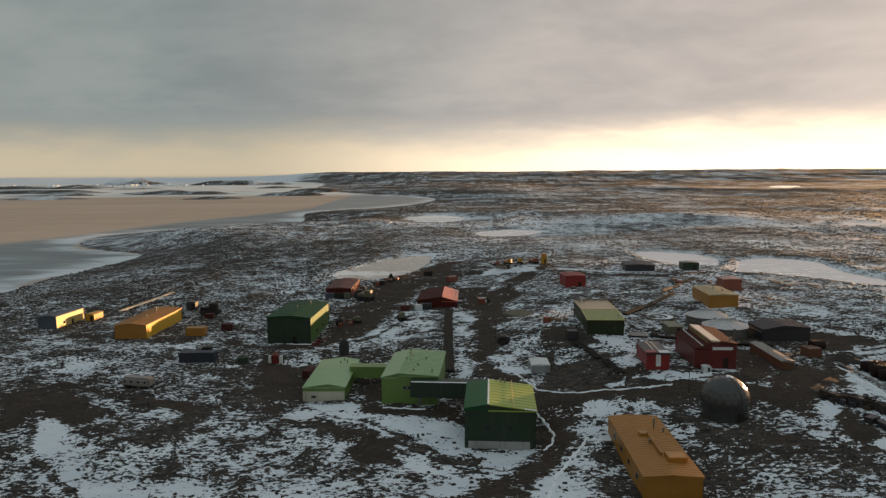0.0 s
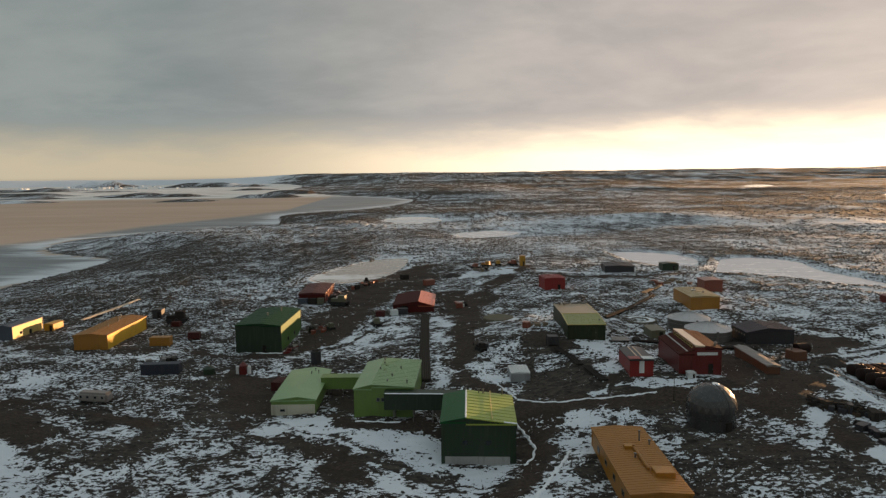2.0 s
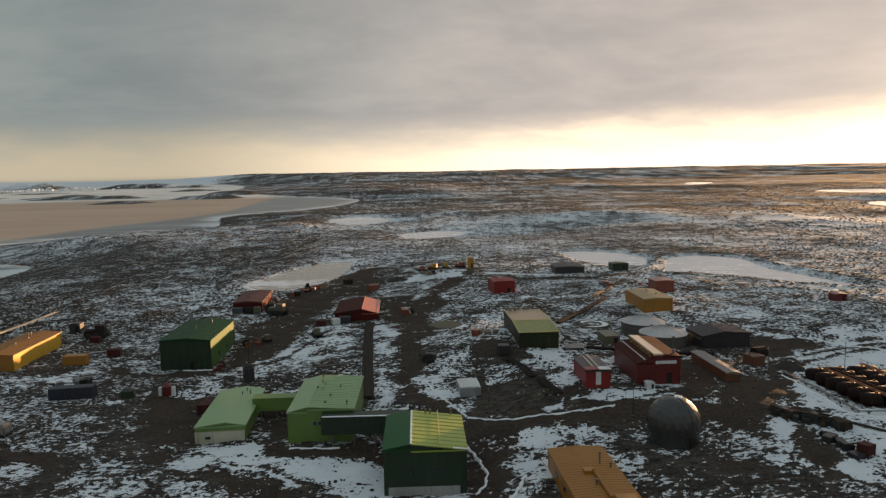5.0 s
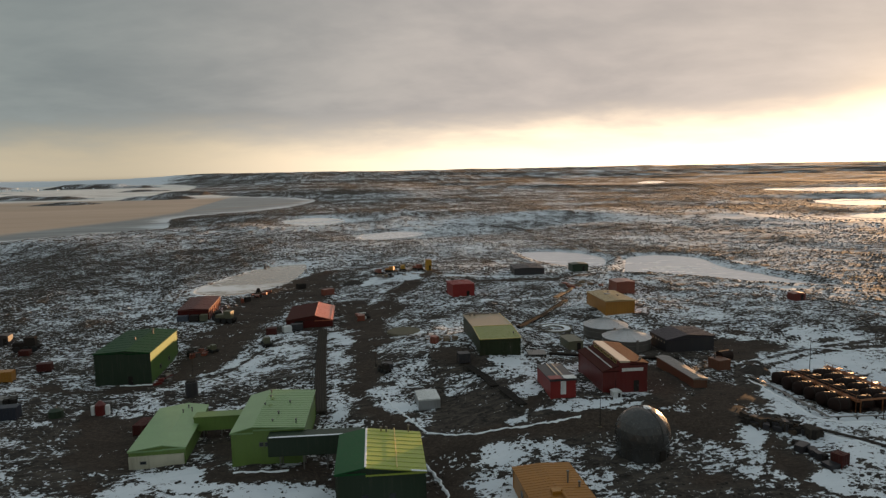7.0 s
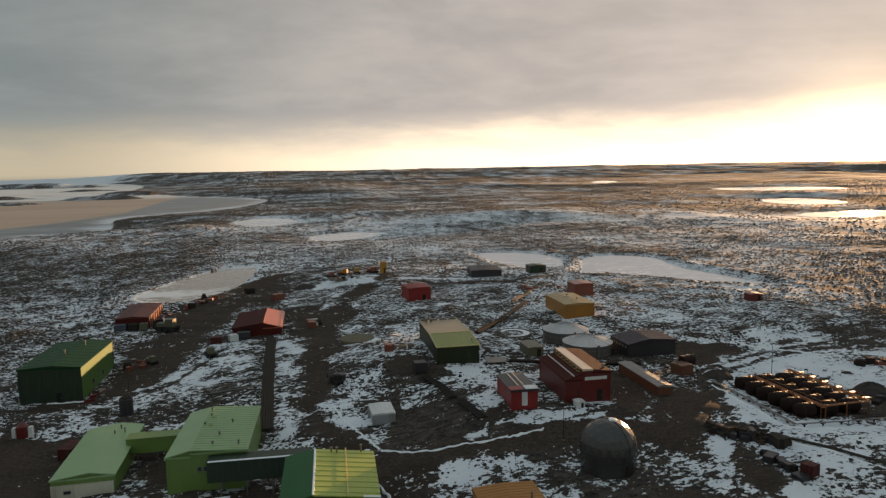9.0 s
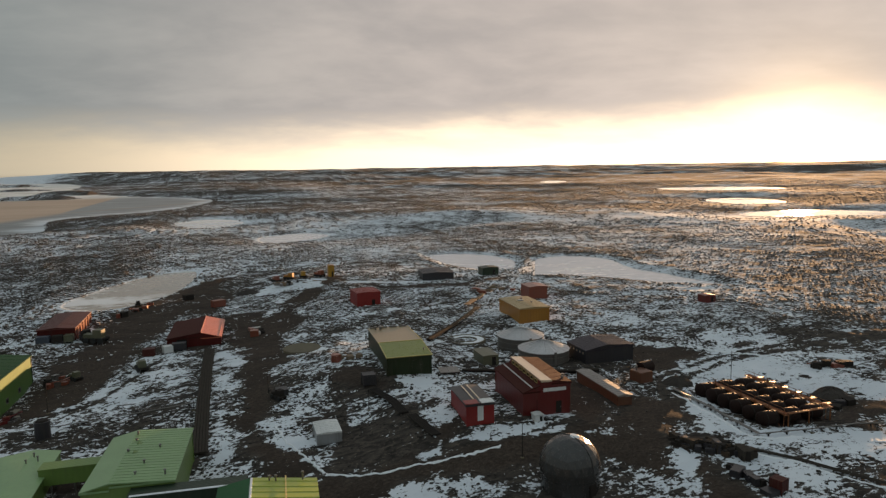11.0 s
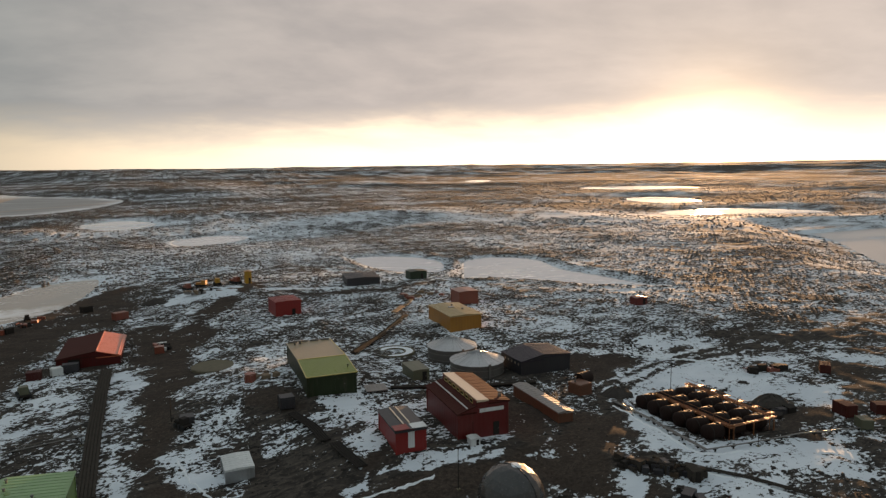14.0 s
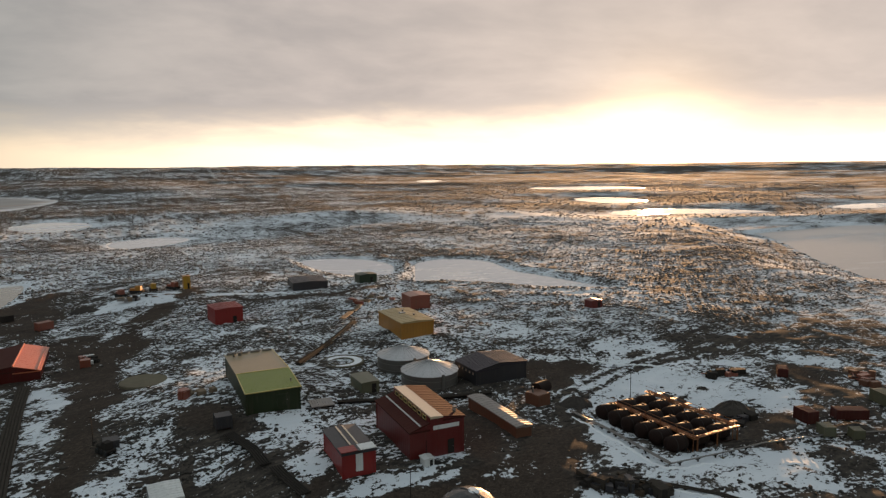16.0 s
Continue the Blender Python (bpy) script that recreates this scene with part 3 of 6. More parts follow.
MACHINE_YARD = (
    (0.16, ((14.1, 340.8), (49.5, 334.0), (49.7, 307.5), (43.6, 289.8), (23.8, 300.6), (10.6, 288.0), (4.2, 300.4))),
    (0.05, ((-8.4, 288.3), (4.2, 300.4), (10.6, 285.4), (1.5, 258.3), (-6.2, 260.5))),
    (0.12, ((26.1, 175.5), (36.3, 165.7), (34.9, 155.6), (29.8, 159.9), (24.5, 169.1))),
    (0.15, ((-6.4, 263.7), (6.8, 249.4), (8.7, 208.5), (3.6, 212.3), (-3.7, 230.1))),
)
QUARTERS_YARD = (
    (0.04, ((-17.8, 141.0), (-12.3, 133.7), (1.6, 132.8), (3.4, 125.1), (-5.1, 127.0), (-14.0, 127.3), (-17.8, 131.4))),
    (0.05, ((-21.7, 153.5), (-14.2, 155.9), (-12.2, 135.1), (-17.5, 140.9))),
    (0.3, ((-37.7, 152.6), (-31.7, 180.6), (-19.9, 164.8), (-30.7, 153.8), (-29.6, 133.9), (-37.2, 135.5))),
)
COVER = MACHINE_YARD + QUARTERS_YARD + LODGE_YARD + LODGE_YARD_EAST + SHORE_YARD + POND_YARD + STORE_YARD + WORK_YARD + DOME_YARD + BUND_YARD + FUEL_YARD + HALL_YARD

# ruts that vehicles pressed into the snow
TRACKS = tuple((0.9, tuple((px + off * 0.45, py + off) for px, py in ((-25, 127.5), (-15.8, 123), (-6.7, 114.5), (0, 107.5), (6, 103.5), (14, 102)))) for off in (-2.6, -0.6, 1.6)) + (
    (0.8, ((-26, 182), (-19, 190), (-13, 203), (-9, 213))), (0.8, ((-80, 127), (-73, 114), (-64, 104), (-55, 96))), (0.9, ((26, 160), (24, 146), (31, 137), (44, 134))),
    (0.8, ((36, 131), (46, 132.6), (58, 135), (68, 139))), (0.8, ((36, 129), (46, 130.4), (58, 132.6), (68, 136.4))), (0.8, ((40, 127.4), (49, 129), (58, 130.8))),
    (0.9, ((80, 132), (92, 150), (112, 158), (140, 160))), (0.9, ((78, 134), (90, 153), (111, 161), (140, 164))))


def lie(x, y, fine=True):
    """Height of the ground, its small relief, snow cover and bare earth at places in plan."""
    x, y = np.asarray(x, float), np.asarray(y, float)
    far = np.hypot(x, y)
    top = np.zeros(x.shape)
    total = np.zeros(x.shape)
    for cx, cy, cz in LEVELS:
        w = 1 / ((x - cx) ** 2 + (y - cy) ** 2 + 64.0) ** 1.5
        top += w * cz
        total += w
    z = top / total
    hills = smooth(far, 420, 900)
    z = z * (1 - hills) + hills * np.maximum(-3.0 + 5 * fractal(x / 420, y / 420, 4), -6.5)
    z = z + smooth(far, 300, 520) * 0.9 * fractal(x / 70 + 3, y / 70, 3)
    z = z + smooth(far, 950, 1700) * 3.6 * fractal(x / 190 + 2, y / 150, 4)
    hump = np.exp(-(((x - 230) / 75) ** 2 + ((y - 640) / 50) ** 2))
    z = z + 5.5 * hump
    rim = smooth(far, 2300, 4700)
    ridge = 10 * fractal(x / 900 + 9, y / 900 + 2, 5) + 9 * np.maximum(fractal(x / 330 + 5, y / 330 + 2, 4), 0)
    low = smooth(x + 0.10 * y, -200, -900)
    z = z + rim * (38 + ridge) * (1 - 0.55 * low)
    snow = 0.46 + 0.26 * fractal(x / 38, y / 55 + 4, 3) + 0.15 * smooth(far, 430, 650)
    snow = snow - 0.04 * hump
    streak = 0.55 * fractal(x / 260 + 1, y / 110, 4) + 0.6 * fractal(x / 75 + 1, y / 34, 4)
    snow = snow + hills * (0.42 * streak - 0.21 - 0.02 * smooth(x, 150, 500)) - 0.03 * smooth(far, 360, 520) * (1 - hills)
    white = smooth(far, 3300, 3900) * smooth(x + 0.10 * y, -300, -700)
    # the slight rise in snow towards the rim stands in for far haze
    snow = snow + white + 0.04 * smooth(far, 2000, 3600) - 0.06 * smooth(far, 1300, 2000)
    moraine = smooth(x, 0, -45) * smooth(y, 205, 240) * (1 - smooth(far, 800, 1200))
    snow = snow - 0.11 * moraine - 0.05 * smooth(x, -20, -50) * smooth(y, 150, 200) * (1 - smooth(far, 420, 700)) + 0.10 * smooth(y, 190, 250) * (1 - smooth(far, 600, 800)) - 0.07 * smooth(x, 60, 130) * smooth(y, 200, 240) * (1 - smooth(far, 500, 700))
    bare = 0.4 * np.exp(-(((x - 34) / 20) ** 2 + ((y - 141) / 16) ** 2)) + 0.8 * np.exp(-(((x - 10) / 16) ** 2 + ((y - 232) / 40) ** 2)) + 0.8 * np.exp(-(((x + 34) / 10) ** 2 + ((y - 142) / 16) ** 2)) + 0.8 * np.exp(-(((x + 88) / 26) ** 2 + ((y - 141) / 12) ** 2)) + 2.4 * np.exp(-(((x - 2) / 16) ** 2 + ((y - 303) / 26) ** 2)) + 1.3 * np.exp(-(((x - 14) / 9) ** 2 + ((y - 224) / 24) ** 2)) + 1.0 * np.exp(-(((x + 25) / 10) ** 2 + ((y - 235) / 40) ** 2))
    snow = snow - 0.09 * bare + 0.06 * smooth(x, 10, -15) * smooth(y, 150, 122)
    road = np.zeros(x.shape)
    for half, line in ROADS:
        road = np.maximum(road, 1 - smooth(to_line(x, y, line) + 3.2 * fractal(x / 7, y / 7, 3), half * 0.35, half * 1.15))
    for half, line in DRIFTS:
        d = 1 - smooth(to_line(x, y, line) + 2.4 * fractal(x / 4.5 + 8, y / 4.5, 3), half * 0.3, half * 1.7)
        snow = snow + (0.35 + 0.35 * fractal(x / 3 + 2, y / 3, 2)) * d
        road = road * (1 - 0.85 * d)
    snow = snow - 0.27 * road - 0.10 * road * smooth(y, 190, 240)
    for share_of_snow, line in COVER:
        p = np.array(line)
        near = (x > p[:, 0].min() - 5) & (x < p[:, 0].max() + 5) & (y > p[:, 1].min() - 5) & (y < p[:, 1].max() + 5)
        if not near.any():
            continue
        nx, ny = x[near], y[near]
        d = to_line(nx, ny, p, True) * np.where(inside(nx, ny, p), 1, -1) + 4.0 * fractal(nx / 6 + 5, ny / 4, 4)
        w = smooth(d, -1.2, 1.6)
        cover = share_of_snow if share_of_snow < 0.1 else 0.28 + 0.45 * share_of_snow if share_of_snow < 0.5 else 0.5 + 1.9 * (share_of_snow - 0.55) ** 2
        snow[near] = snow[near] * (1 - w) + w * (cover + (0.28 if share_of_snow > 0.9 else 0.55) * fractal(nx / 5 + 3, ny / 3.2, 3))
        road[near] = road[near] * (1 - w) + w * (0.85 if share_of_snow < 0.1 else 0.0)
    for half, line in TRACKS:
        snow = snow - 0.40 * (1 - smooth(to_line(x, y, line), half * 0.4, half))
    relief = fractal(x / 4.5, y / 4.5, 4) * 1.3
    amount = (0.30 + 0.75 * moraine + 0.12 * smooth(far, 330, 600)) * (1 - 0.45 * road) * (1 - 0.25 * smooth(x, 140, 220))
    z = z + amount * relief * (1.0 if fine else 0.0)
    for _, level, bank, line in WATER:
        reach = 900 if level == -8.5 else bank
        box = (x > line[:, 0].min() - reach) & (x < line[:, 0].max() + reach) & (y > line[:, 1].min() - reach) & (y < line[:, 1].max() + reach)
        if not box.any():
            continue
        bx, by = x[box], y[box]
        d, wet = to_line(bx, by, line, True), inside(bx, by, line)
        wide = bank + 0.18 * np.maximum(np.hypot(bx, by) - 500, 0) * (level == -8.5)
        dry = level + 0.15 + (z[box] - level) * smooth(d, 0, wide)
        island = np.zeros(bx.shape)
        if level == -8.5:
            for ix, iy, a, c, h in ISLANDS:
                e = ((bx - ix) / a) ** 2 + ((by - iy) / c) ** 2 + 0.8 * fractal(bx / 90, by / 60, 3)
                island = np.maximum(island, h * (1 - smooth(e, 0.1, 1.1)))
        z[box] = np.where(wet, level - 0.6 * smooth(d, 0, 2) + island * 1.1, np.maximum(dry, level + 0.05))
        snow[box] = snow[box] + (0.2 if level > -8 else -0.10) * (1 - smooth(d, 0, 6 if level > -8 else 22)) * (island < 0.3)
    return z, relief, np.clip(snow, 0, 1.1), road


def level(x, y):
    return float(lie(np.array([x]), np.array([y]), False)[0][0])


def graded(lo, a, b, hi, step, growth=1.035):
    core = list(np.arange(a, b + step / 2, step))
    for end, sign in ((hi, 1), (lo, -1)):
        gap, at, side = step, core[-1] if sign > 0 else core[0], []
        while sign * (end - at) > 0:
            gap *= growth
            at += sign * gap
            side.append(at)
        core = core + side if sign > 0 else side[::-1] + core
    return np.array(core)


def sheet(name, verts, faces, material, **fields):
    me = bpy.data.meshes.new(name)
    me.vertices.add(len(verts)), me.loops.add(faces.size), me.polygons.add(len(faces))
    me.vertices.foreach_set("co", np.asarray(verts, np.float32).ravel())
    me.loops.foreach_set("vertex_index", faces.ravel().astype(np.int32))
    n = faces.shape[1]
    me.polygons.foreach_set("loop_start", np.arange(0, faces.size, n, dtype=np.int32))
    me.polygons.foreach_set("loop_total", np.full(len(faces), n, np.int32))
    for key, values in fields.items():
        me.attributes.new(key, "FLOAT", "POINT").data.foreach_set("value", np.asarray(values, np.float32).ravel())
    me.update()
    me.validate()
    me.materials.append(material)
    return new(name, me)


def make_ground():
    xs, ys = graded(-4800, -120, 140, 4800, 0.85), graded(-500, 84, 290, 4850, 0.85)
    x, y = (v.ravel() for v in np.meshgrid(xs, ys))
    z, relief, snow, road = lie(x, y)
    i = np.arange(len(ys) * len(xs)).reshape(len(ys), len(xs))
    faces = np.stack([i[:-1, :-1], i[:-1, 1:], i[1:, 1:], i[1:, :-1]], -1).reshape(-1, 4)
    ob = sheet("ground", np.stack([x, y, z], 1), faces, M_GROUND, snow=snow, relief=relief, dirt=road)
    ob.data.polygons.foreach_set("use_smooth", np.ones(len(faces), bool))
    tagged(ob, "dark stony frozen ground with patchy wind-blown snow", "ground", kind="structure")


make_ground()
WATER_LABELS = {"bay_ice": "flat frozen bay with a dusting of snow",
                "pond_ice": "frozen pond with pale snowy ice", "lake_ice": "frozen lake with glazed reflecting ice"}
SHORE = SEA[:22] + ((-20, 1340), (-45, 1232), (-195, 1044), (-228, 896), (-296, 730), (-321, 602), (-349, 529), (-470, 400), (-470, 220), (-260, 200))


def make_sea():
    xs, ys = graded(-4400, -520, 0, 1, 9.0, 1.05), graded(-60, 200, 1700, 4050, 12.0, 1.05)
    x, y = (v.ravel() for v in np.meshgrid(xs, ys))
    bank, coast_line = np.array(SHORE[21:]), WATER[0][3]
    d = to_line(x, y, bank) * np.where(inside(x, y, np.array(SHORE)) | (x > -200), 1, -1)
    shore = smooth(d, -30, 30)
    coast = 1 - smooth(to_line(x, y, coast_line, True), 0, 45)
    away = smooth(y + 40 * fractal(x / 160, y / 60, 3), 1490, 1620)
    i = np.arange(len(ys) * len(xs)).reshape(len(ys), len(xs))
    faces = np.stack([i[:-1, :-1], i[:-1, 1:], i[1:, 1:], i[1:, :-1]], -1).reshape(-1, 4)
    near = to_line(x, y, coast_line, True) < 60
    keep = (inside(x, y, coast_line) | near)[faces].all(1)
    ob = sheet("sea_ice", np.stack([x, y, np.full(len(x), -8.5)], 1), faces[keep], M_SEA, shore=shore, coast=coast, away=away)
    tagged(ob, "wide flat sea ice, blue-grey, tan and snow-covered", "ice", kind="structure")


make_sea()
SHEETS = WATER[1:]
for (kind, z_ice, _, line), ice in zip(SHEETS, (M_BAY, M_TAN_ICE, M_POND, M_POND, M_LAKE, M_LAKE) + (M_POND,) * 5):
    bm = bmesh.new()
    bm.faces.new([bm.verts.new((px, py, z_ice)) for px, py in line])
    bmesh.ops.triangulate(bm, faces=bm.faces[:])
    bmesh.ops.recalc_face_normals(bm, faces=bm.faces[:])
    if bm.faces[:][0].normal.z < 0:
        bmesh.ops.reverse_faces(bm, faces=bm.faces[:])
    me = bpy.data.meshes.new(kind)
    bm.to_mesh(me), bm.free()
    me.materials.append(ice)
    tagged(new(kind, me), WATER_LABELS[kind], "ice", kind="structure")


def make_boulders():
    """Loose stones strewn over the ground, thickest on the moraine towards the shore."""
    rng = np.random.RandomState(3)
    t = (1 + 5**0.5) / 2
    ico = np.array([(-1, t, 0), (1, t, 0), (-1, -t, 0), (1, -t, 0), (0, -1, t), (0, 1, t), (0, -1, -t), (0, 1, -t), (t, 0, -1), (t, 0, 1), (-t, 0, -1), (-t, 0, 1)])
    ico /= np.linalg.norm(ico[0])
    tri = np.array([0, 11, 5, 0, 5, 1, 0, 1, 7, 0, 7, 10, 0, 10, 11, 1, 5, 9, 5, 11, 4, 11, 10, 2, 10, 7, 6, 7, 1, 8]
                   + [3, 9, 4, 3, 4, 2, 3, 2, 6, 3, 6, 8, 3, 8, 9, 4, 9, 5, 2, 4, 11, 6, 2, 10, 8, 6, 7, 9, 8, 1]).reshape(-1, 3)
    spots = []
    for count, x0, x1, y0, y1, lo, hi in ((16000, -105, 120, 84, 175, 0.10, 0.38), (14000, -150, 160, 165, 300, 0.14, 0.5),
                                          (42000, -230, 60, 215, 560, 0.25, 0.75), (48000, 40, 360, 175, 520, 0.18, 0.52)):
        x, y = rng.uniform(x0, x1, count), rng.uniform(y0, y1, count)
        spots.append(np.stack([x, y, lo + (hi - lo) * rng.rand(count) ** 2.2], 1))
    spots = np.concatenate(spots)
    far_x, far_y = rng.uniform(-260, 1500, 90000), rng.uniform(200, 1550, 90000)
    beyond = (np.hypot(far_x, far_y) > 540) | (far_x > 360)
    spots = np.concatenate([spots, np.stack([far_x, far_y, 0.38 + 0.6 * rng.rand(90000) ** 2], 1)[beyond & (far_x / far_y < 1.6)]])
    z, relief, snow, road = lie(spots[:, 0], spots[:, 1])
    keep = (rng.rand(len(spots)) > np.clip(road * 1.2, 0, 0.97)) & (fractal(spots[:, 0] / 14, spots[:, 1] / 14, 3) + rng.rand(len(spots)) * 0.7 > 0.12)
    keep &= snow < 0.70
    for _, lv, bank, line in WATER:
        keep &= ~inside(spots[:, 0], spots[:, 1], line)
    for cx, cy, turn, w, l, *_ in FOOTPRINTS:
        a = radians(turn)
        u = (spots[:, 0] - cx) * math.cos(a) + (spots[:, 1] - cy) * math.sin(a)
        v = -(spots[:, 0] - cx) * math.sin(a) + (spots[:, 1] - cy) * math.cos(a)
        keep &= (abs(u) > w / 2 + 0.8) | (abs(v) > l / 2 + 0.8)
    spots, z = spots[keep], z[keep]
    n = len(spots)
    turn = rng.rand(n) * 6.283
    shape = ico[None] * (0.75 + 0.5 * rng.rand(n, 12, 1)) * spots[:, 2, None, None] * np.stack([0.8 + 0.5 * rng.rand(n), 0.8 + 0.3 * rng.rand(n), 0.42 + 0.35 * rng.rand(n)], 1)[:, None]
    c, s = np.cos(turn)[:, None], np.sin(turn)[:, None]
    place = np.stack([shape[..., 0] * c - shape[..., 1] * s, shape[..., 0] * s + shape[..., 1] * c, shape[..., 2]], -1)
    place += np.stack([spots[:, 0], spots[:, 1], z + spots[:, 2] * 0.18], 1)[:, None]
    close = spots[:, 1] < 176
    for some, stone, label in ((close, M_ROCK, "loose dark stones strewn over the station yard"), (~close, M_BOULDER, "dark snow-dusted boulders strewn over frozen ground")):
        faces = (tri[None] + 12 * np.arange(some.sum())[:, None, None]).reshape(-1, 3)
        ob = sheet("boulders", place[some].reshape(-1, 3), faces, stone)
        tagged(ob, label, "boulders", kind="stuff")

# ---------------------------------------------------------------- builders
def part(name, bm, material, parent, label="", kind=""):
    me = bpy.data.meshes.new(name)
    bmesh.ops.recalc_face_normals(bm, faces=bm.faces[:])
    bm.to_mesh(me), bm.free()
    me.materials.append(material)
    ob = new(name, me)
    ob.parent = parent
    return tagged(ob, label, kind=kind)


def share(ob, x, y, z, turn=0.0):
    """One more piece on the mesh of ob, beside it under the same parent."""
    o = ob.copy()
    scene.collection.objects.link(o)
    o.parent = ob.parent
    o.matrix_local = pose(x, y, z, 0, 0, turn)
    return o


def base(name, x, y, z, turn, label, category, group=""):
    ob = new(name)
    ob.empty_display_size = 0.5
    ob.matrix_world = pose(x, y, z, 0, 0, turn)
    return tagged(ob, label, category, group)


def block(bm, x0, x1, y0, y1, z0, z1, bevel=0.0):
    made = bmesh.ops.create_cube(bm, size=1.0, matrix=Matrix.Translation(((x0 + x1) / 2, (y0 + y1) / 2, (z0 + z1) / 2)) @ Matrix.Diagonal((x1 - x0, y1 - y0, z1 - z0, 1)))
    if bevel:
        edges = list({e for v in made["verts"] for e in v.link_edges})
        bmesh.ops.bevel(bm, geom=edges, offset=bevel, segments=2, affect="EDGES")
    return bm


def box(x0, x1, y0, y1, z0, z1, bevel=0.0):
    return block(bmesh.new(), x0, x1, y0, y1, z0, z1, bevel)


def rod(bm, a, b, r, sides=8, r2=None):
    a, b = Vector(a), Vector(b)
    m = Matrix.Translation((a + b) / 2) @ (b - a).to_track_quat("Z", "Y").to_matrix().to_4x4()
    bmesh.ops.create_cone(bm, cap_ends=True, segments=sides, radius1=r, radius2=r if r2 is None else r2, depth=(b - a).length, matrix=m)
    return bm


def prism(points, y0, y1):
    """A flat outline in x and z, drawn out from y0 to y1."""
    bm = bmesh.new()
    rows = [[bm.verts.new((px, yy, pz)) for px, pz in points] for yy in (y0, y1)]
    bm.faces.new(rows[0]), bm.faces.new(rows[1][::-1])
    for i in range(len(points)):
        j = (i + 1) % len(points)
        bm.faces.new((rows[0][i], rows[1][i], rows[1][j], rows[0][j]))
    return bm


def window(parent, x, y, z, w, h, face, pane=None, trim=None):
    """A window in a wall; face: 's', 'n', 'e' or 'w'."""
    turn = {"s": 0, "e": 90, "n": 180, "w": 270}[face]
    fr = part("window", block(block(block(block(bmesh.new(), -w / 2 - 0.08, w / 2 + 0.08, -0.07, 0.03, h / 2, h / 2 + 0.08), -w / 2 - 0.08, w / 2 + 0.08, -0.07, 0.03, -h / 2 - 0.08, -h / 2),
                                -w / 2 - 0.08, -w / 2, -0.07, 0.03, -h / 2, h / 2), w / 2, w / 2 + 0.08, -0.07, 0.03, -h / 2, h / 2), trim or M_STEEL, parent)
    fr.matrix_local = pose(x, y, z, 0, 0, turn)
    part("pane", box(-w / 2, w / 2, -0.03, 0.02, -h / 2, h / 2), pane or M_GLASS, fr)
    return fr


def door(parent, x, y, z, w, h, face, material):
    turn = {"s": 0, "e": 90, "n": 180, "w": 270}[face]
    d = part("door", box(-w / 2, w / 2, -0.08, 0.02, 0, h, 0.02), material, parent)
    d.matrix_local = pose(x, y, z, 0, 0, turn)
    part("handle", box(w / 2 - 0.22, w / 2 - 0.12, -0.14, -0.08, h * 0.45, h * 0.52), M_STEEL, d)
    return d


def hall(name, label, x, y, z, turn, W, L, h, profile, wall, roof, seams=0.0, seam_z=0.045, roofs=None, overhang=0.25, foot=1.2, walls=None, group="", seamed=None):
    """A sheet-clad building. profile: the roof line across its width, as shares of the width and heights over the eaves.
    roofs: a material for each slope; walls: materials for the south, east, north and west walls."""
    top = base(name, x, y, z, turn, label, "building", group)
    ws, we, wn, ww = walls or (wall,) * 4
    line = [((u - 0.5) * W, h + dz) for u, dz in profile]
    gable = [(-W / 2, -foot)] + line + [(W / 2, -foot)]
    part("wall", prism(gable, -L / 2, -L / 2 + 0.2), ws, top)
    part("wall", prism(gable, L / 2 - 0.2, L / 2), wn, top)
    part("wall", box(-W / 2, -W / 2 + 0.2, -L / 2 + 0.2, L / 2 - 0.2, -foot, line[0][1] - 0.03), ww, top)
    part("wall", box(W / 2 - 0.2, W / 2, -L / 2 + 0.2, L / 2 - 0.2, -foot, line[-1][1] - 0.03), we, top)
    for i, ((ax, az), (bx, bz)) in enumerate(zip(line, line[1:])):
        if bx - ax < 0.05:
            part("wall", box(ax - 0.1, ax + 0.1, -L / 2, L / 2, min(az, bz), max(az, bz) - 0.02), wall, top)
            continue
        slope = (bz - az) / (bx - ax)
        a = ax - (overhang if i == 0 else 0), az - (overhang * slope if i == 0 else 0)
        last = i == len(line) - 2
        b = bx + (overhang if last else 0), bz + (overhang * slope if last else 0)
        t = 0.16
        m = roofs[i] if roofs else roof
        slab = part("roof", prism([a, b, (b[0], b[1] + t), (a[0], a[1] + t)], -L / 2 - overhang, L / 2 + overhang), m, top)
        part("fascia", box(a[0], b[0], -L / 2 - overhang - 0.03, -L / 2 - overhang, min(a[1], b[1]) - 0.1, min(a[1], b[1]) + t), m, slab)
        if seams and (seamed is None or i in seamed):
            n = int(L / seams)
            first = None
            for j in range(n + 1):
                yy = -L / 2 + (j + 0.5) * L / (n + 1)
                if first is None:
                    first = part("seam", prism([(a[0], a[1] + t), (b[0], b[1] + t), (b[0], b[1] + t + seam_z), (a[0], a[1] + t + seam_z)], -0.06, 0.06), m, slab)
                    first.matrix_local = pose(0, yy, 0)
                else:
                    share(first, 0, yy, 0)
    # corner flashings
    for sx in (-1, 1):
        for sy in (-1, 1):
            zz = line[0][1] if sx < 0 else line[-1][1]
            part("corner_trim", box(sx * W / 2 - 0.09, sx * W / 2 + 0.09, sy * L / 2 - 0.09, sy * L / 2 + 0.09, -foot, zz - 0.06), wall, top)
    FOOTPRINTS.append((x, y, turn, W, L))
    return top


def vent(parent, x, y, z, r=0.18, tall=0.9):
    bm = rod(rod(bmesh.new(), (x, y, z - 0.1), (x, y, z + tall), r, 10), (x, y, z + tall), (x, y, z + tall + 0.16), r * 1.7, 10)
    return part("flue", bm, M_STEEL, parent)


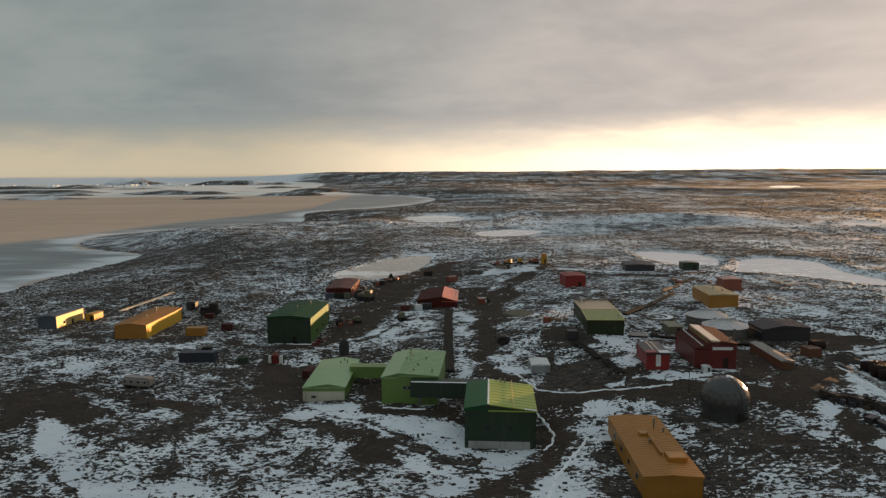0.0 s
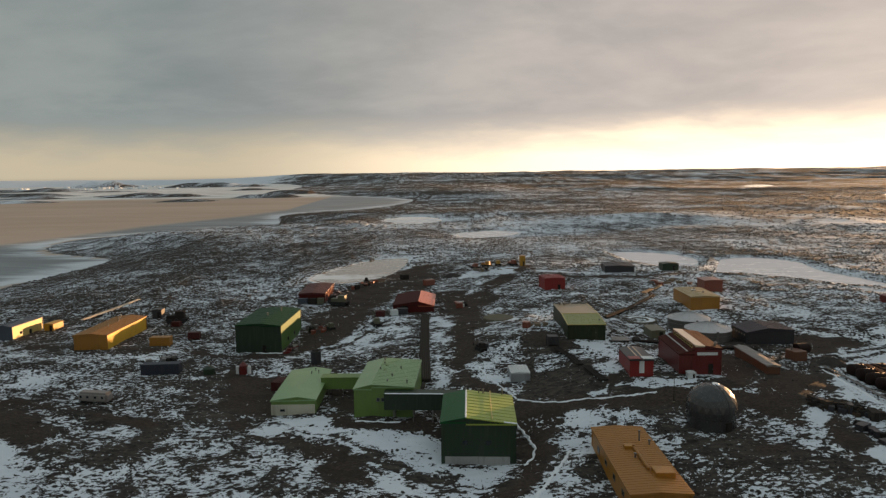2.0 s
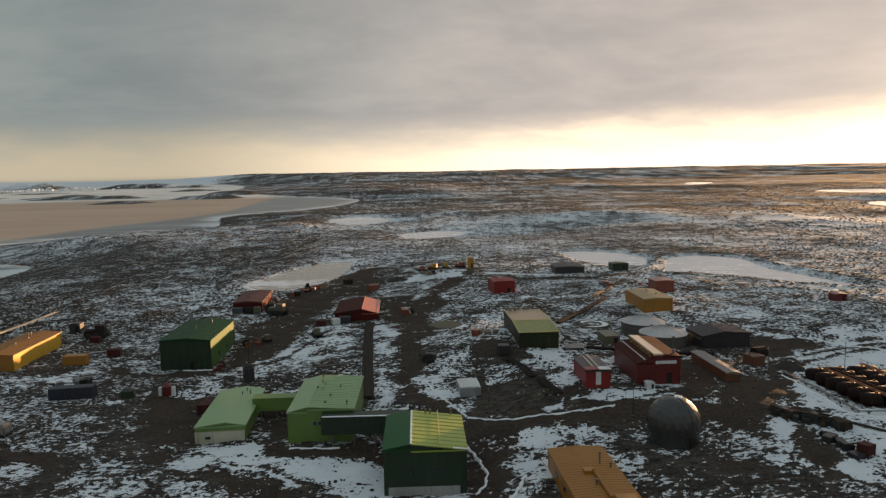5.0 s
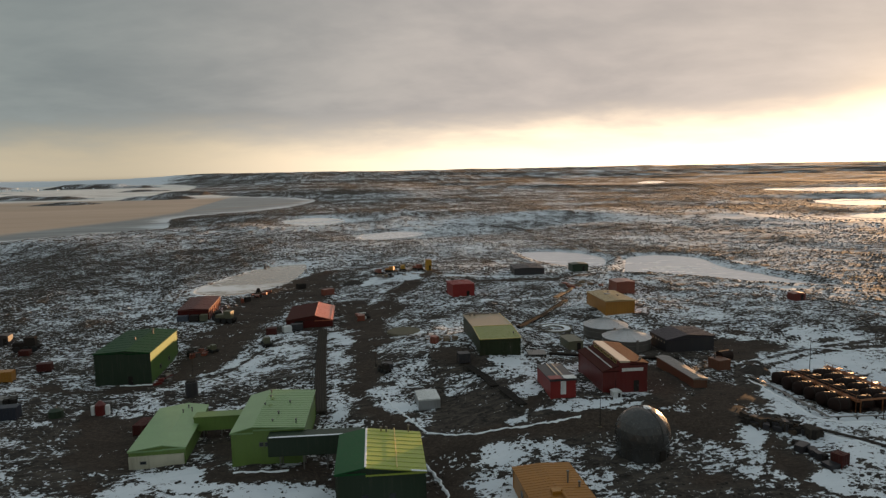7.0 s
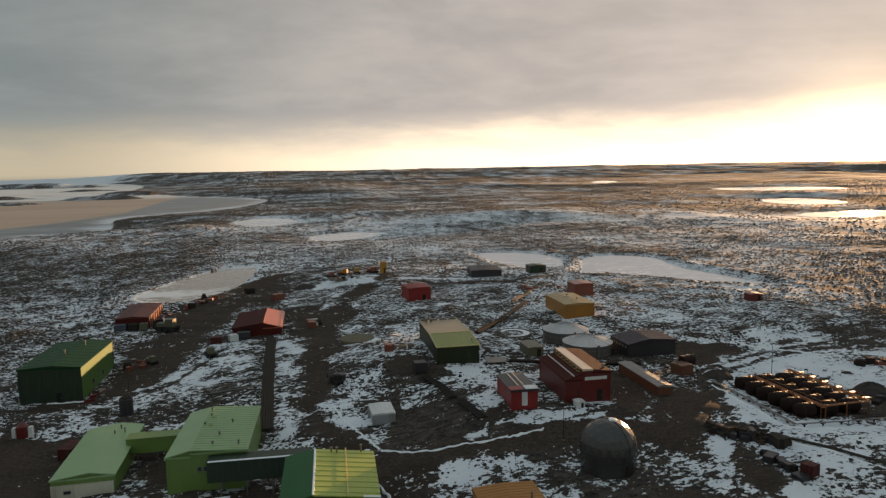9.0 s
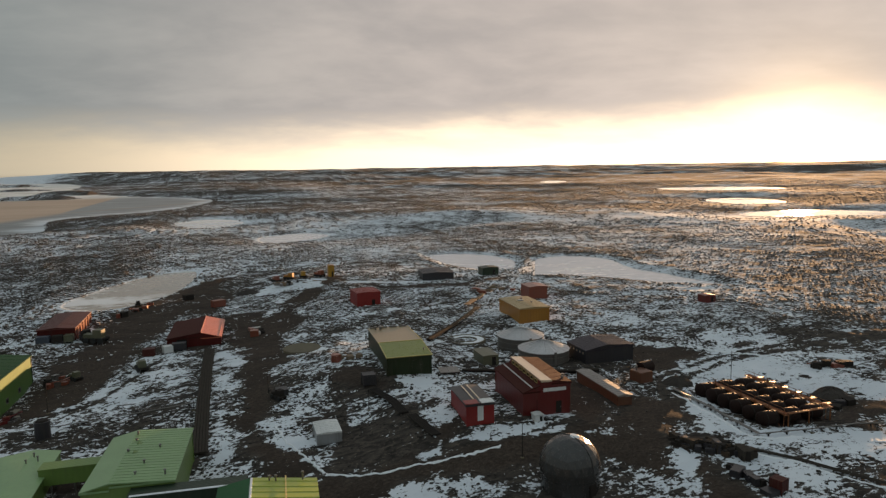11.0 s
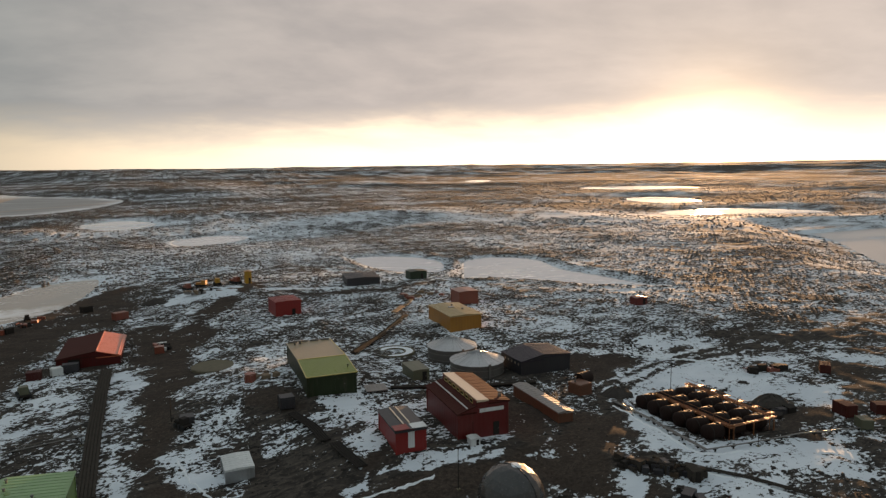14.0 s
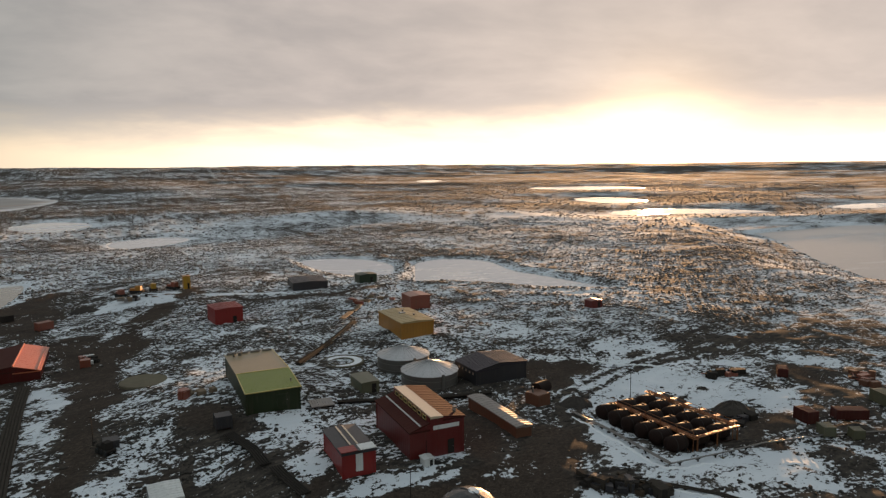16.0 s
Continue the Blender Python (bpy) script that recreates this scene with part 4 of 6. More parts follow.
def roof_box(parent, x0, x1, y0, y1, z0, z1, material, name="roof_unit"):
    return part(name, box(x0, x1, y0, y1, z0, z1, 0.05), material, parent)


FOOTPRINTS = []


def container(label, x, y, turn, material, length=6.06, w=2.44, h=2.59, z=None, name="shipping_container"):
    top = base(name, x, y, (level(x, y) if z is None else z) + 0.05, turn, label, "container")
    part("body", box(-length / 2 + 0.06, length / 2 - 0.06, -w / 2 + 0.06, w / 2 - 0.06, 0.1, h - 0.06), material, top)
    for sx in (-1, 1):
        for sy in (-1, 1):
            part("corner_post", box(sx * (length / 2 - 0.08) - 0.08, sx * (length / 2 - 0.08) + 0.08, sy * (w / 2 - 0.08) - 0.08, sy * (w / 2 - 0.08) + 0.08, -0.3, h), material, top)
    rib = None
    for i in range(int(length / 0.55)):
        xx = -length / 2 + 0.4 + i * 0.55
        if xx < length / 2 - 0.3:
            if rib is None:
                rib = part("rib", box(-0.09, 0.09, -w / 2 + 0.02, w / 2 - 0.02, 0.15, h - 0.03), material, top)
                rib.matrix_local = pose(xx, 0, 0)
            else:
                share(rib, xx, 0, 0)
    part("door", box(length / 2 - 0.07, length / 2 - 0.01, -w / 2 + 0.15, w / 2 - 0.15, 0.2, h - 0.15), material, top)
    FOOTPRINTS.append((x, y, turn, length, w))
    return top


def shed(name, label, x, y, turn, w, l, h, wall, roof, rise=0.25, category="hut", z=None):
    """A small hut with a shallow gable, a door and a window."""
    top = base(name, x, y, level(x, y) if z is None else z, turn, label, category)
    g = [(-w / 2, -0.6), (-w / 2, h), (0, h + rise), (w / 2, h), (w / 2, -0.6)]
    part("wall", prism(g, -l / 2, l / 2), wall, top)
    for s in (-1, 1):
        part("roof", prism([(s * (w / 2 + 0.12), h - 0.03), (0, h + rise), (0, h + rise + 0.12), (s * (w / 2 + 0.12), h + 0.09)], -l / 2 - 0.12, l / 2 + 0.12), roof, top)
    door(top, w * 0.2, -l / 2, 0, min(0.9, w * 0.3), min(2.0, h * 0.85), "s", M_DARK)
    FOOTPRINTS.append((x, y, turn, w, l))
    return top


def machine(name, label, x, y, turn, material, size=1.0, category="vehicle", boom=False):
    """A tracked or wheeled plant vehicle: chassis, cab, hood, wheels and, on some, a boom."""
    top = base(name, x, y, level(x, y), turn, label, category)
    k = size
    part("chassis", box(-1.0 * k, 1.0 * k, -2.2 * k, 2.2 * k, 0.55 * k, 0.95 * k, 0.08), M_DARK, top)
    part("hood", box(-0.85 * k, 0.85 * k, 0.2 * k, 2.1 * k, 0.95 * k, 1.7 * k, 0.12), material, top)
    cab = part("cab", prism([(-0.8 * k, 0.95 * k), (-0.75 * k, 2.5 * k), (0.75 * k, 2.5 * k), (0.8 * k, 0.95 * k)], -1.5 * k, 0.2 * k), material, top)
    part("windscreen", box(-0.65 * k, 0.65 * k, 0.19 * k, 0.24 * k, 1.75 * k, 2.35 * k), M_GLASS, cab)
    for sx in (-1, 1):
        for yy in (-1.4, 0, 1.4):
            part("wheel", rod(bmesh.new(), (sx * 0.85 * k, yy * k, 0.5 * k), (sx * 1.2 * k, yy * k, 0.5 * k), 0.55 * k, 14), M_RUBBER, top)
    if boom:
        part("boom", rod(rod(bmesh.new(), (0, 1.6 * k, 1.5 * k), (0, 3.4 * k, 3.6 * k), 0.16 * k, 6), (0, 3.4 * k, 3.6 * k), (0, 5.0 * k, 1.6 * k), 0.12 * k, 6), material, top)
        part("bucket", box(-0.5 * k, 0.5 * k, 4.6 * k, 5.3 * k, 0.9 * k, 1.6 * k, 0.1), M_DARK, top)
    return top


def pipeline(label, points, r, lift, material, spacing=4.0, count=1, name="pipe_run", gap=0.5, tray=False):
    """Pipes on low trestles along a line of places in plan."""
    x0, y0 = points[0]
    z0 = level(x0, y0)
    top = base(name, x0, y0, z0, 0, label, "pipe run")
    places = [Vector((px - x0, py - y0, level(px, py) - z0 + lift)) for px, py in points]
    for a, b in zip(places, places[1:]):
        side = Vector((-(b - a).y, (b - a).x, 0)).normalized()
        for c in range(count):
            off = side * gap * (c - (count - 1) / 2)
            part("pipe", rod(bmesh.new(), a + off, b + off, r, 8), material, top)
        if tray:
            part("tray", rod(bmesh.new(), a - Vector((0, 0, r + 0.1)), b - Vector((0, 0, r + 0.1)), gap * count * 0.30, 4), M_DARK, top)
        n = max(1, int((b - a).length / spacing))
        for i in range(n):
            p = a.lerp(b, (i + 0.5) / n)
            part("trestle", block(block(bmesh.new(), p.x - 0.1, p.x + 0.1, p.y - 0.1, p.y + 0.1, p.z - lift - 0.4, p.z - r), p.x - 0.45, p.x + 0.45, p.y - 0.08, p.y + 0.08, p.z - r - 0.1, p.z - r), M_DARK, top)
    return top


def mast(label, x, y, tall, r=0.07, name="pole", arms=0):
    top = base(name, x, y, level(x, y) - 0.3, 0, label, "pole")
    part("shaft", rod(bmesh.new(), (0, 0, 0), (0, 0, tall + 0.3), r, 8, r * 0.6), M_DARK, top)
    for i in range(arms):
        part("arm", box(-0.6, 0.6, -0.05, 0.05, tall - 0.3 - 0.6 * i, tall - 0.2 - 0.6 * i), M_DARK, top)
    part("footing", box(-0.25, 0.25, -0.25, 0.25, 0, 0.45), M_CONCRETE, top)
    return top

# ---------------------------------------------------------------- large buildings
GABLE = ((0, 0), (0.5, 0.8), (1, 0))

# east wall takes a lighter green to paint in the low sun
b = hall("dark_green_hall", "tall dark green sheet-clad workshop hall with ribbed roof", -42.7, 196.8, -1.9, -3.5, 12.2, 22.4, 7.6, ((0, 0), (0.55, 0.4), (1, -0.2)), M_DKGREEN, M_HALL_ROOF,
         2.8, 0.03, walls=(M_DKGREEN, M_SUNLIT_GREEN, M_DKGREEN, M_DKGREEN))
door(b, 1.5, -11.2, 0, 1.0, 2.1, "s", M_DARK)
for yy in (-4, 3):
    window(b, 6.1, yy, 2.2, 1.2, 1.0, "e")
vent(b, 2, 5, 8.3), vent(b, 0, -2, 8.4, 0.14, 0.6)

b = hall("light_green_quarters", "light green two-storey quarters with ribbed metal roof", -6.2, 142.6, -0.9, -4.7, 11.5, 18.4, 5.2, ((0, 0.1), (0.3, 0.95), (1, 0.5)), M_LIME, M_LIME_ROOF, 0.95, seamed=(1,))
for xx in (-1.1, -0.2):
    window(b, xx, -9.2, 3.2, 0.55, 0.6, "s")
for yy in (-6, -1, 4):
    window(b, -5.75, yy, 3.0, 0.9, 0.9, "w")
for xx, yy, tall in ((-1.9, 7.5, 0.7), (-1.6, 5.0, 0.5), (-2.0, 1.0, 0.5), (1.0, -3.5, 0.6), (2.2, 2.0, 0.5), (4.4, -7.5, 0.6), (0.5, -7.0, 0.4)):
    vent(b, xx, yy, 5.9 + (0.1 if xx < 1 else 0), 0.12, tall)
for yy in (3.6, 0.2):
    part("roof_hatch", prism([(-1.9, 5.95), (0.4, 5.95), (-1.2, 6.35)], yy, yy + 0.9), M_LIME, b)

b = hall("low_green_annex", "low light green annex with cream plinth wall", -25.3, 149.4, -3.2, -1.1, 8.8, 20.5, 3.8, ((0, 0), (0.6, 0.7), (1, 0.1)), M_LIME, M_LIME_ROOF, 0.0, 0.05,
         walls=(M_LIME, M_LIME, M_LIME, M_CREAM))
part("plinth", box(-4.5, 4.3, -10.62, -10.3, -1.2, 3.0), M_CREAM, b, "stained cream plinth wall")
window(b, -2.2, -10.62, 1.9, 0.9, 0.4, "s")
for xx, yy in ((1.5, 7.5), (2.4, 6.0), (1.0, 5.0)):
    vent(b, xx, yy, 4.4, 0.1, 0.7)

# the east slope's yellow-green paints sunlight onto a green roof
b = hall("dark_green_lodge", "dark green lodge, white plinth, ribbed roof with sunlit-coloured slope", 10.3, 120.8, -3.3, -4.2, 12.3, 13.9, 7.9, ((0, 0.2), (0.33, 0.95), (1, -0.1)), M_DKGREEN, M_SUNLIT_GREEN, 1.7, 0.05,
         roofs=(M_DKGREEN_ROOF, M_SUNLIT_ROOF_GREEN), seamed=(1,))
part("cover_strip", prism([(2.2, 8.72), (2.36, 8.70), (2.36, 8.78), (2.2, 8.80)], -7.2, 7.2), M_STRAW, b, "pale strip down the roof slope")
part("plinth", box(-5.6, 5.2, -7.06, -6.96, -1.2, 2.2), M_GREY_WALL, b, "whitewashed plinth panel")
part("ridge_snow", box(-2.25, -1.95, -7.1, 7.1, 8.92, 9.08, 0.05), M_SNOW, b, "strip of snow along the ridge")
part("gutter_snow", prism([(4.2, 8.20), (6.4, 7.93), (6.4, 8.03), (4.2, 8.29)], -7.34, -7.0), M_SNOW, b)
for xx in (-2.2, 1.6):
    window(b, xx, -6.95, 4.6, 0.8, 0.7, "s", None, M_DKGREEN)
for xx, yy in ((1.0, 6.2), (0.2, 6.3), (4.5, 6.4)):
    vent(b, xx, yy, 8.4, 0.12, 0.9)

b = hall("ochre_hall", "long ochre sheet-clad building with ribbed flat roof", 33.2, 104.3, -1.4, -1.9, 8.3, 23.8, 3.7, ((0, 0), (0.5, 0.25), (1, 0)), M_OCHRE, M_OCHRE_ROOF, 0.75)
roof_box(b, 0.6, 3.4, -7.6, -5.2, 3.9, 4.7, M_OCHRE), roof_box(b, -1.2, 0.5, 2.2, 3.4, 4.0, 4.55, M_OCHRE)
part("roof_duct", rod(rod(bmesh.new(), (0.2, -5.5, 4.4), (0.2, 2.5, 4.4), 0.22, 8), (0.2, 2.5, 4.1), (0.2, 2.5, 4.7), 0.22, 8), M_OCHRE_ROOF, b)
vent(b, 2.0, 5.6, 3.9, 0.12, 1.7), vent(b, 3.2, 4.2, 3.9, 0.14, 0.7), vent(b, -0.5, -1.0, 3.9, 0.14, 0.8)
for yy in (-8, -3, 2, 7):
    window(b, -4.15, yy, 2.0, 1.1, 0.8, "w")

# a hall whose ridge lies across, nearer its south wall
# tan on the north slope stands in for sky glow on the roof
b = hall("olive_roofed_store", "dark green store with olive roof, glare-tan on its north slope", 41.5, 179.0, 5.5, 87.0, 24.2, 9.0, 2.95, ((0, 0), (0.38, 0.7), (1, 0.30)), M_MOSS, M_GLARE_ROOF, 0.0,
         roofs=(M_OLIVE_ROOF, M_GLARE_ROOF), walls=(M_MOSS, M_MOSS, M_MOSS, M_MOSS))
door(b, -12.1, -1.5, 0.1, 1.9, 2.0, "w", M_MOSS)
for yy in (-3.5, -1.2, 1.1, 3.4):
    part("roof_rail", box(11.6, 11.9, yy - 0.9, yy + 0.9, 3.35, 3.75), M_STEEL, b)
part("ridge_flashing", box(-3.0, -2.8, -4.7, 4.7, 3.80, 3.87), M_STRAW, b, "pale ridge flashing")
part("verge_trim", prism([(-2.9, 3.80), (12.2, 3.40), (12.2, 3.47), (-2.9, 3.87)], -4.76, -4.60), M_STRAW, b)
part("verge_trim", prism([(-12.3, 3.09), (-2.9, 3.80), (-2.9, 3.87), (-12.3, 3.16)], -4.76, -4.60), M_STRAW, b)
part("verge_trim", prism([(-12.3, 3.09), (-2.9, 3.80), (-2.9, 3.87), (-12.3, 3.16)], 4.60, 4.76), M_STRAW, b)
part("eave_trim", box(-12.45, -12.33, -4.7, 4.7, 3.02, 3.14), M_STRAW, b)
vent(b, 10.4, 2.0, 3.3, 0.3, 0.7), vent(b, 9.9, 3.2, 3.3, 0.2, 0.9), vent(b, -9.5, -3.6, 3.3, 0.1, 0.4)

# the pale skylight slope's warm tint includes the low sun on it
b = hall("red_powerhouse", "deep red powerhouse with raised skylight roof", 57.8, 146.1, 4.3, -3.7, 8.4, 14.4, 4.6, ((0, -0.5), (0.36, 0.40), (0.36, 1.30), (0.60, 1.15), (1, 0.65)), M_RED, M_RED_ROOF, 0.9, 0.03,
         roofs=(M_MAROON, M_MAROON, M_LIGHT_GLASS, M_MAROON), seamed=(0, 3))
for i in range(7):
    window(b, -1.29, -5.6 + i * 1.85, 5.46, 1.1, 0.5, "w", None, M_STRAW)
part("sign_board", box(-0.6, 3.5, -7.28, -7.2, 3.9, 4.5), M_WHITE, b, "plain white sign strip")
for xx in (-2.7,):
    zz = 4.1 + 0.298 * (xx + 4.2) + 0.15
    part("roof_strip", prism([(xx, zz), (xx + 0.2, zz + 0.07), (xx + 0.2, zz + 0.15), (xx, zz + 0.08)], -7.2, 7.2), M_ZINC, b)
door(b, 2.2, -7.2, 0, 1.0, 2.1, "s", M_DARK)
vent(b, 3.6, -5.6, 5.4, 0.2, 0.7), vent(b, 3.2, -6.2, 5.4, 0.15, 0.5)

b = hall("small_red_workshop", "small red workshop with grey roof panels and white band", 45.5, 143.4, 4.8, -3.3, 4.6, 9.3, 2.7, ((0, 0), (0.5, 0.22), (1, 0)), M_SCARLET, M_BLACK, 0.0)
part("roof_panel", box(-2.5, -0.2, -4.9, -2.9, 2.98, 3.06), M_SCARLET, b, "red roof panel")
part("roof_panel", box(-0.19, 2.5, -4.9, -2.9, 2.98, 3.06), M_WHITE, b, "white roof panel")
part("white_band", box(-0.45, 0.55, -4.72, -4.64, 0, 2.7), M_WHITE, b, "white vertical painted band")
for xx in (-0.6, 0.4):
    part("roof_light", box(xx - 0.12, xx + 0.12, -2.8, 4.5, 3.06, 3.14), M_LIGHT_GLASS, b)

b = hall("plum_roofed_shed", "dark shed with plum-grey ribbed roof", 85.9, 169.6, 2.8, -0.8, 11.6, 8.4, 3.4, ((0, -0.2), (0.45, 0.75), (1, 0.2)), M_BLACK, M_PLUM, 0.7)
for i in range(5):
    window(b, -5.8, -3 + i * 1.4, 2.4, 0.4, 0.35, "w", M_LIGHT_GLASS)

b = hall("ochre_store", "ochre sheet-clad store with flat roof", 84.7, 207.7, 5.0, -2.3, 8.4, 15.2, 3.3, ((0, 0), (0.5, 0.25), (1, 0)), M_OCHRE, M_SAND_ROOF, 1.6, 0.05)
vent(b, 0.5, 3.0, 3.5, 0.2, 0.5), vent(b, 1.5, -2.0, 3.5, 0.2, 0.4), roof_box(b, -1, 0.5, 1, 2, 3.5, 3.9, M_ZINC)
b = hall("rust_red_store", "rust-red flat-roofed store beside ochre store", 99.5, 232.0, 5.0, -2, 6.0, 6.5, 3.2, ((0, 0), (0.5, 0.2), (1, 0)), M_RUST, M_RUST, 0.0)

b = hall("red_cube_store", "bright red square store with flat roof", 47.3, 243.6, 4.0, 4.4, 7.2, 8.0, 4.2, ((0, 0), (0.5, 0.15), (1, 0)), M_SCARLET, M_SCARLET, 1.2, 0.05)
door(b, 1.5, -4.0, 0, 1.0, 2.0, "s", M_DARK)
b = hall("charcoal_store", "low charcoal flat-roofed store", 81.5, 279.6, 4.2, -8.2, 11.4, 12.0, 2.9, ((0, 0), (0.5, 0.3), (1, 0)), M_BLACK, M_BLACK, 2.0, 0.05)
b = hall("brick_red_lean_to", "long low brick-red shed with snow-dusted roof", 73.2, 147.2, 3.5, -2.0, 2.6, 15.5, 1.9, ((0, 0.1), (0.5, 0.25), (1, 0)), M_BRICK, M_DUST, 1.0, 0.05)
b = hall("white_hut", "small white hut with ribbed white roof", 21.7, 149.7, 0.9, -0.3, 4.0, 5.5, 1.9, ((0, 0), (0.5, 0.12), (1, 0)), M_ZINC, M_WHITE, 0.9, 0.04, overhang=0.1)
# brighter orange on the east slope and kerbs paints in low sun
b = hall("rust_red_gabled_hall", "rust-red gabled hall with glossy steep slope coloured as sunlit", -1.6, 230.3, 1.0, -2.7, 13.0, 20.0, 2.5, ((0, 0), (0.62, 1.1), (1, -0.3)), M_MAROON_WALL, M_MAROON, 0.0, roofs=(M_MAROON, M_SUNLIT_ORANGE))
for xx in (1.7, 6.1):
    part("roof_kerb", box(xx - 0.1, xx + 0.1, -10.2, 10.2, 3.55 if xx < 3 else 2.25, 3.95 if xx < 3 else 2.65), M_SUNLIT_ORANGE, b)
door(b, -3.0, -10.0, 0, 2.4, 2.2, "s", M_DARK)
# orange-red on the east wall puts low sunlight into the sheet colour
b = hall("red_pond_store", "long red store with striped side wall coloured orange-red as sunlit", -37.8, 252.3, 0.6, -0.9, 9.1, 21.5, 3.4, ((0, 0), (0.5, 0.35), (1, 0)), M_MAROON_WALL, M_RED_ROOF, 1.5, 0.05,
         walls=(M_MAROON_WALL, M_RUST, M_MAROON_WALL, M_MAROON_WALL))
for xx, w, mm in ((-3.0, 3.2, M_BLUE), (0.4, 2.6, M_DARK), (3.2, 2.2, M_OLIVE)):
    container("dull shipping box against red pond store", -37.8 + xx, 239.6, 0, mm, w, 2.2, 2.0)
for yy in (-9, -5.5, -2, 1.5, 5, 8.5):
    part("wall_post", box(4.7, 4.95, yy - 0.25, yy + 0.25, 0, 3.4), M_RUST, b)
# the ochre hut's east wall is coloured brighter yellow for low sun
b = hall("yellow_long_hut", "long yellow hut with low ribbed roof and flues", -88.7, 200.2, -0.4, -2.0, 9.0, 24.0, 3.6, ((0, 0), (0.5, 0.45), (1, 0)), M_OCHRE, M_OCHRE_ROOF, 1.2, 0.05, walls=(M_OCHRE, M_SUNLIT_YELLOW, M_OCHRE, M_OCHRE))
vent(b, 0.5, 3, 4.1, 0.12, 1.6), vent(b, -0.5, 6.5, 4.1, 0.12, 1.2), vent(b, 1.0, -4, 4.1, 0.1, 0.8)
# the east wall's pale yellow is low sun put into its colour
b = hall("blue_yellow_hut", "blue hut with side wall coloured pale yellow as sunlit", -120.9, 209.8, -1.6, -5.8, 6.0, 13.5, 4.0, ((0, 0), (0.6, 0.7), (1, 0.3)), M_BLUE, M_BLUE, 1.2, 0.05, walls=(M_BLUE, M_STRAW, M_BLUE, M_BLUE))
door(b, 3.0, 1.0, 0, 1.0, 2.0, "e", M_DARK), window(b, 3.0, -3.0, 1.9, 1.0, 0.8, "e")
part("roof_gear", box(-1.5, 1.0, 2.0, 4.0, 4.0, 4.7, 0.1), M_ZINC, b)
shed("yellow_shed", "small yellow shed beside blue hut", -113.5, 215.5, -5, 3.0, 5.0, 2.2, M_YELLOW, M_YELLOW)

# ---------------------------------------------------------------- covered links on legs
def link(label, x, y, z, turn, length, w, h, material, legs):
    top = base("covered_link", x, y, z, turn, label, "walkway")
    part("body", box(-length / 2, length / 2, -w / 2, w / 2, 0, h, 0.03), material, top)
    part("roof", prism([(-length / 2 - 0.05, h + 0.004), (length / 2 + 0.05, h + 0.004), (length / 2 + 0.05, h + 0.15), (-length / 2 - 0.05, h + 0.15)], -w / 2 - 0.15, w / 2 + 0.15), material, top)
    for i in range(legs):
        xx = -length / 2 + (i + 0.5) * length / legs
        for yy in (-w / 2 + 0.2, w / 2 - 0.2):
            part("leg", box(xx - 0.1, xx + 0.1, yy - 0.1, yy + 0.1, -4.0, 0), M_STEEL, top)
    return top


link("light green covered link on steel legs", -16.6, 150.6, -0.6, -3, 9.6, 2.6, 2.5, M_LIME, 3)
top = link("dark green covered link on steel legs", 0.7, 131.4, 1.2, -5, 14.8, 2.7, 3.0, M_DKGREEN, 4)
part("roof_snow", box(-7.2, 7.2, -1.45, -1.0, 3.16, 3.24, 0.03), M_SNOW, top)

# ---------------------------------------------------------------- round tanks and dome
def water_tank(x, y, z, r, h, rise):
    top = base("water_tank", x, y, z, 0, "round grey tank with pale conical metal roof", "tank", "water tanks")
    bm = bmesh.new()
    bmesh.ops.create_cone(bm, cap_ends=False, segments=64, radius1=r, radius2=r, depth=h + 1.0, matrix=Matrix.Translation((0, 0, (h - 1.0) / 2)))
    part("shell", bm, M_TANK_WALL, top)
    for zz in (0.35, 0.72, 0.98):
        bm = bmesh.new()
        bmesh.ops.create_cone(bm, cap_ends=True, segments=64, radius1=r + 0.07, radius2=r + 0.07, depth=0.1, matrix=Matrix.Translation((0, 0, h * zz)))
        part("hoop", bm, M_STEEL, top)
    n = 18
    leaf = None
    for i in range(n):
        a = 2 * math.pi / n
        if leaf is None:
            bm = bmesh.new()
            p = [(0.35, 0, rise), (math.cos(-a / 2) * (r + 0.2), math.sin(-a / 2) * (r + 0.2), 0), (math.cos(a / 2) * (r + 0.2), math.sin(a / 2) * (r + 0.2), 0)]
            up = [bm.verts.new(v) for v in p]
            dn = [bm.verts.new((v[0], v[1], v[2] - 0.1)) for v in p]
            bm.faces.new(up), bm.faces.new(dn[::-1])
            for j in range(3):
                bm.faces.new((up[j], dn[j], dn[(j + 1) % 3], up[(j + 1) % 3]))
            rod(bm, (0.35, 0.0, rise + 0.02), (r + 0.2, 0, 0.05), 0.035, 5)
            leaf = part("roof_panel", bm, M_ZINC, top)
            leaf.matrix_local = pose(0, 0, h + 0.05)
        else:
            share(leaf, 0, 0, h + 0.05, math.degrees(a) * i)
    part("cap", rod(bmesh.new(), (0, 0, h + rise - 0.15), (0, 0, h + rise + 0.25), 0.5, 16, 0.4), M_ZINC, top)
    part("ladder", box(-0.3, 0.3, -r - 0.25, -r - 0.1, 0, h + 0.4), M_STEEL, top)
    FOOTPRINTS.append((x, y, 0, 2 * r, 2 * r))


water_tank(73.5, 185.1, 2.1, 5.5, 3.55, 1.75)
water_tank(73.4, 172.5, 2.1, 5.6, 3.55, 1.75)


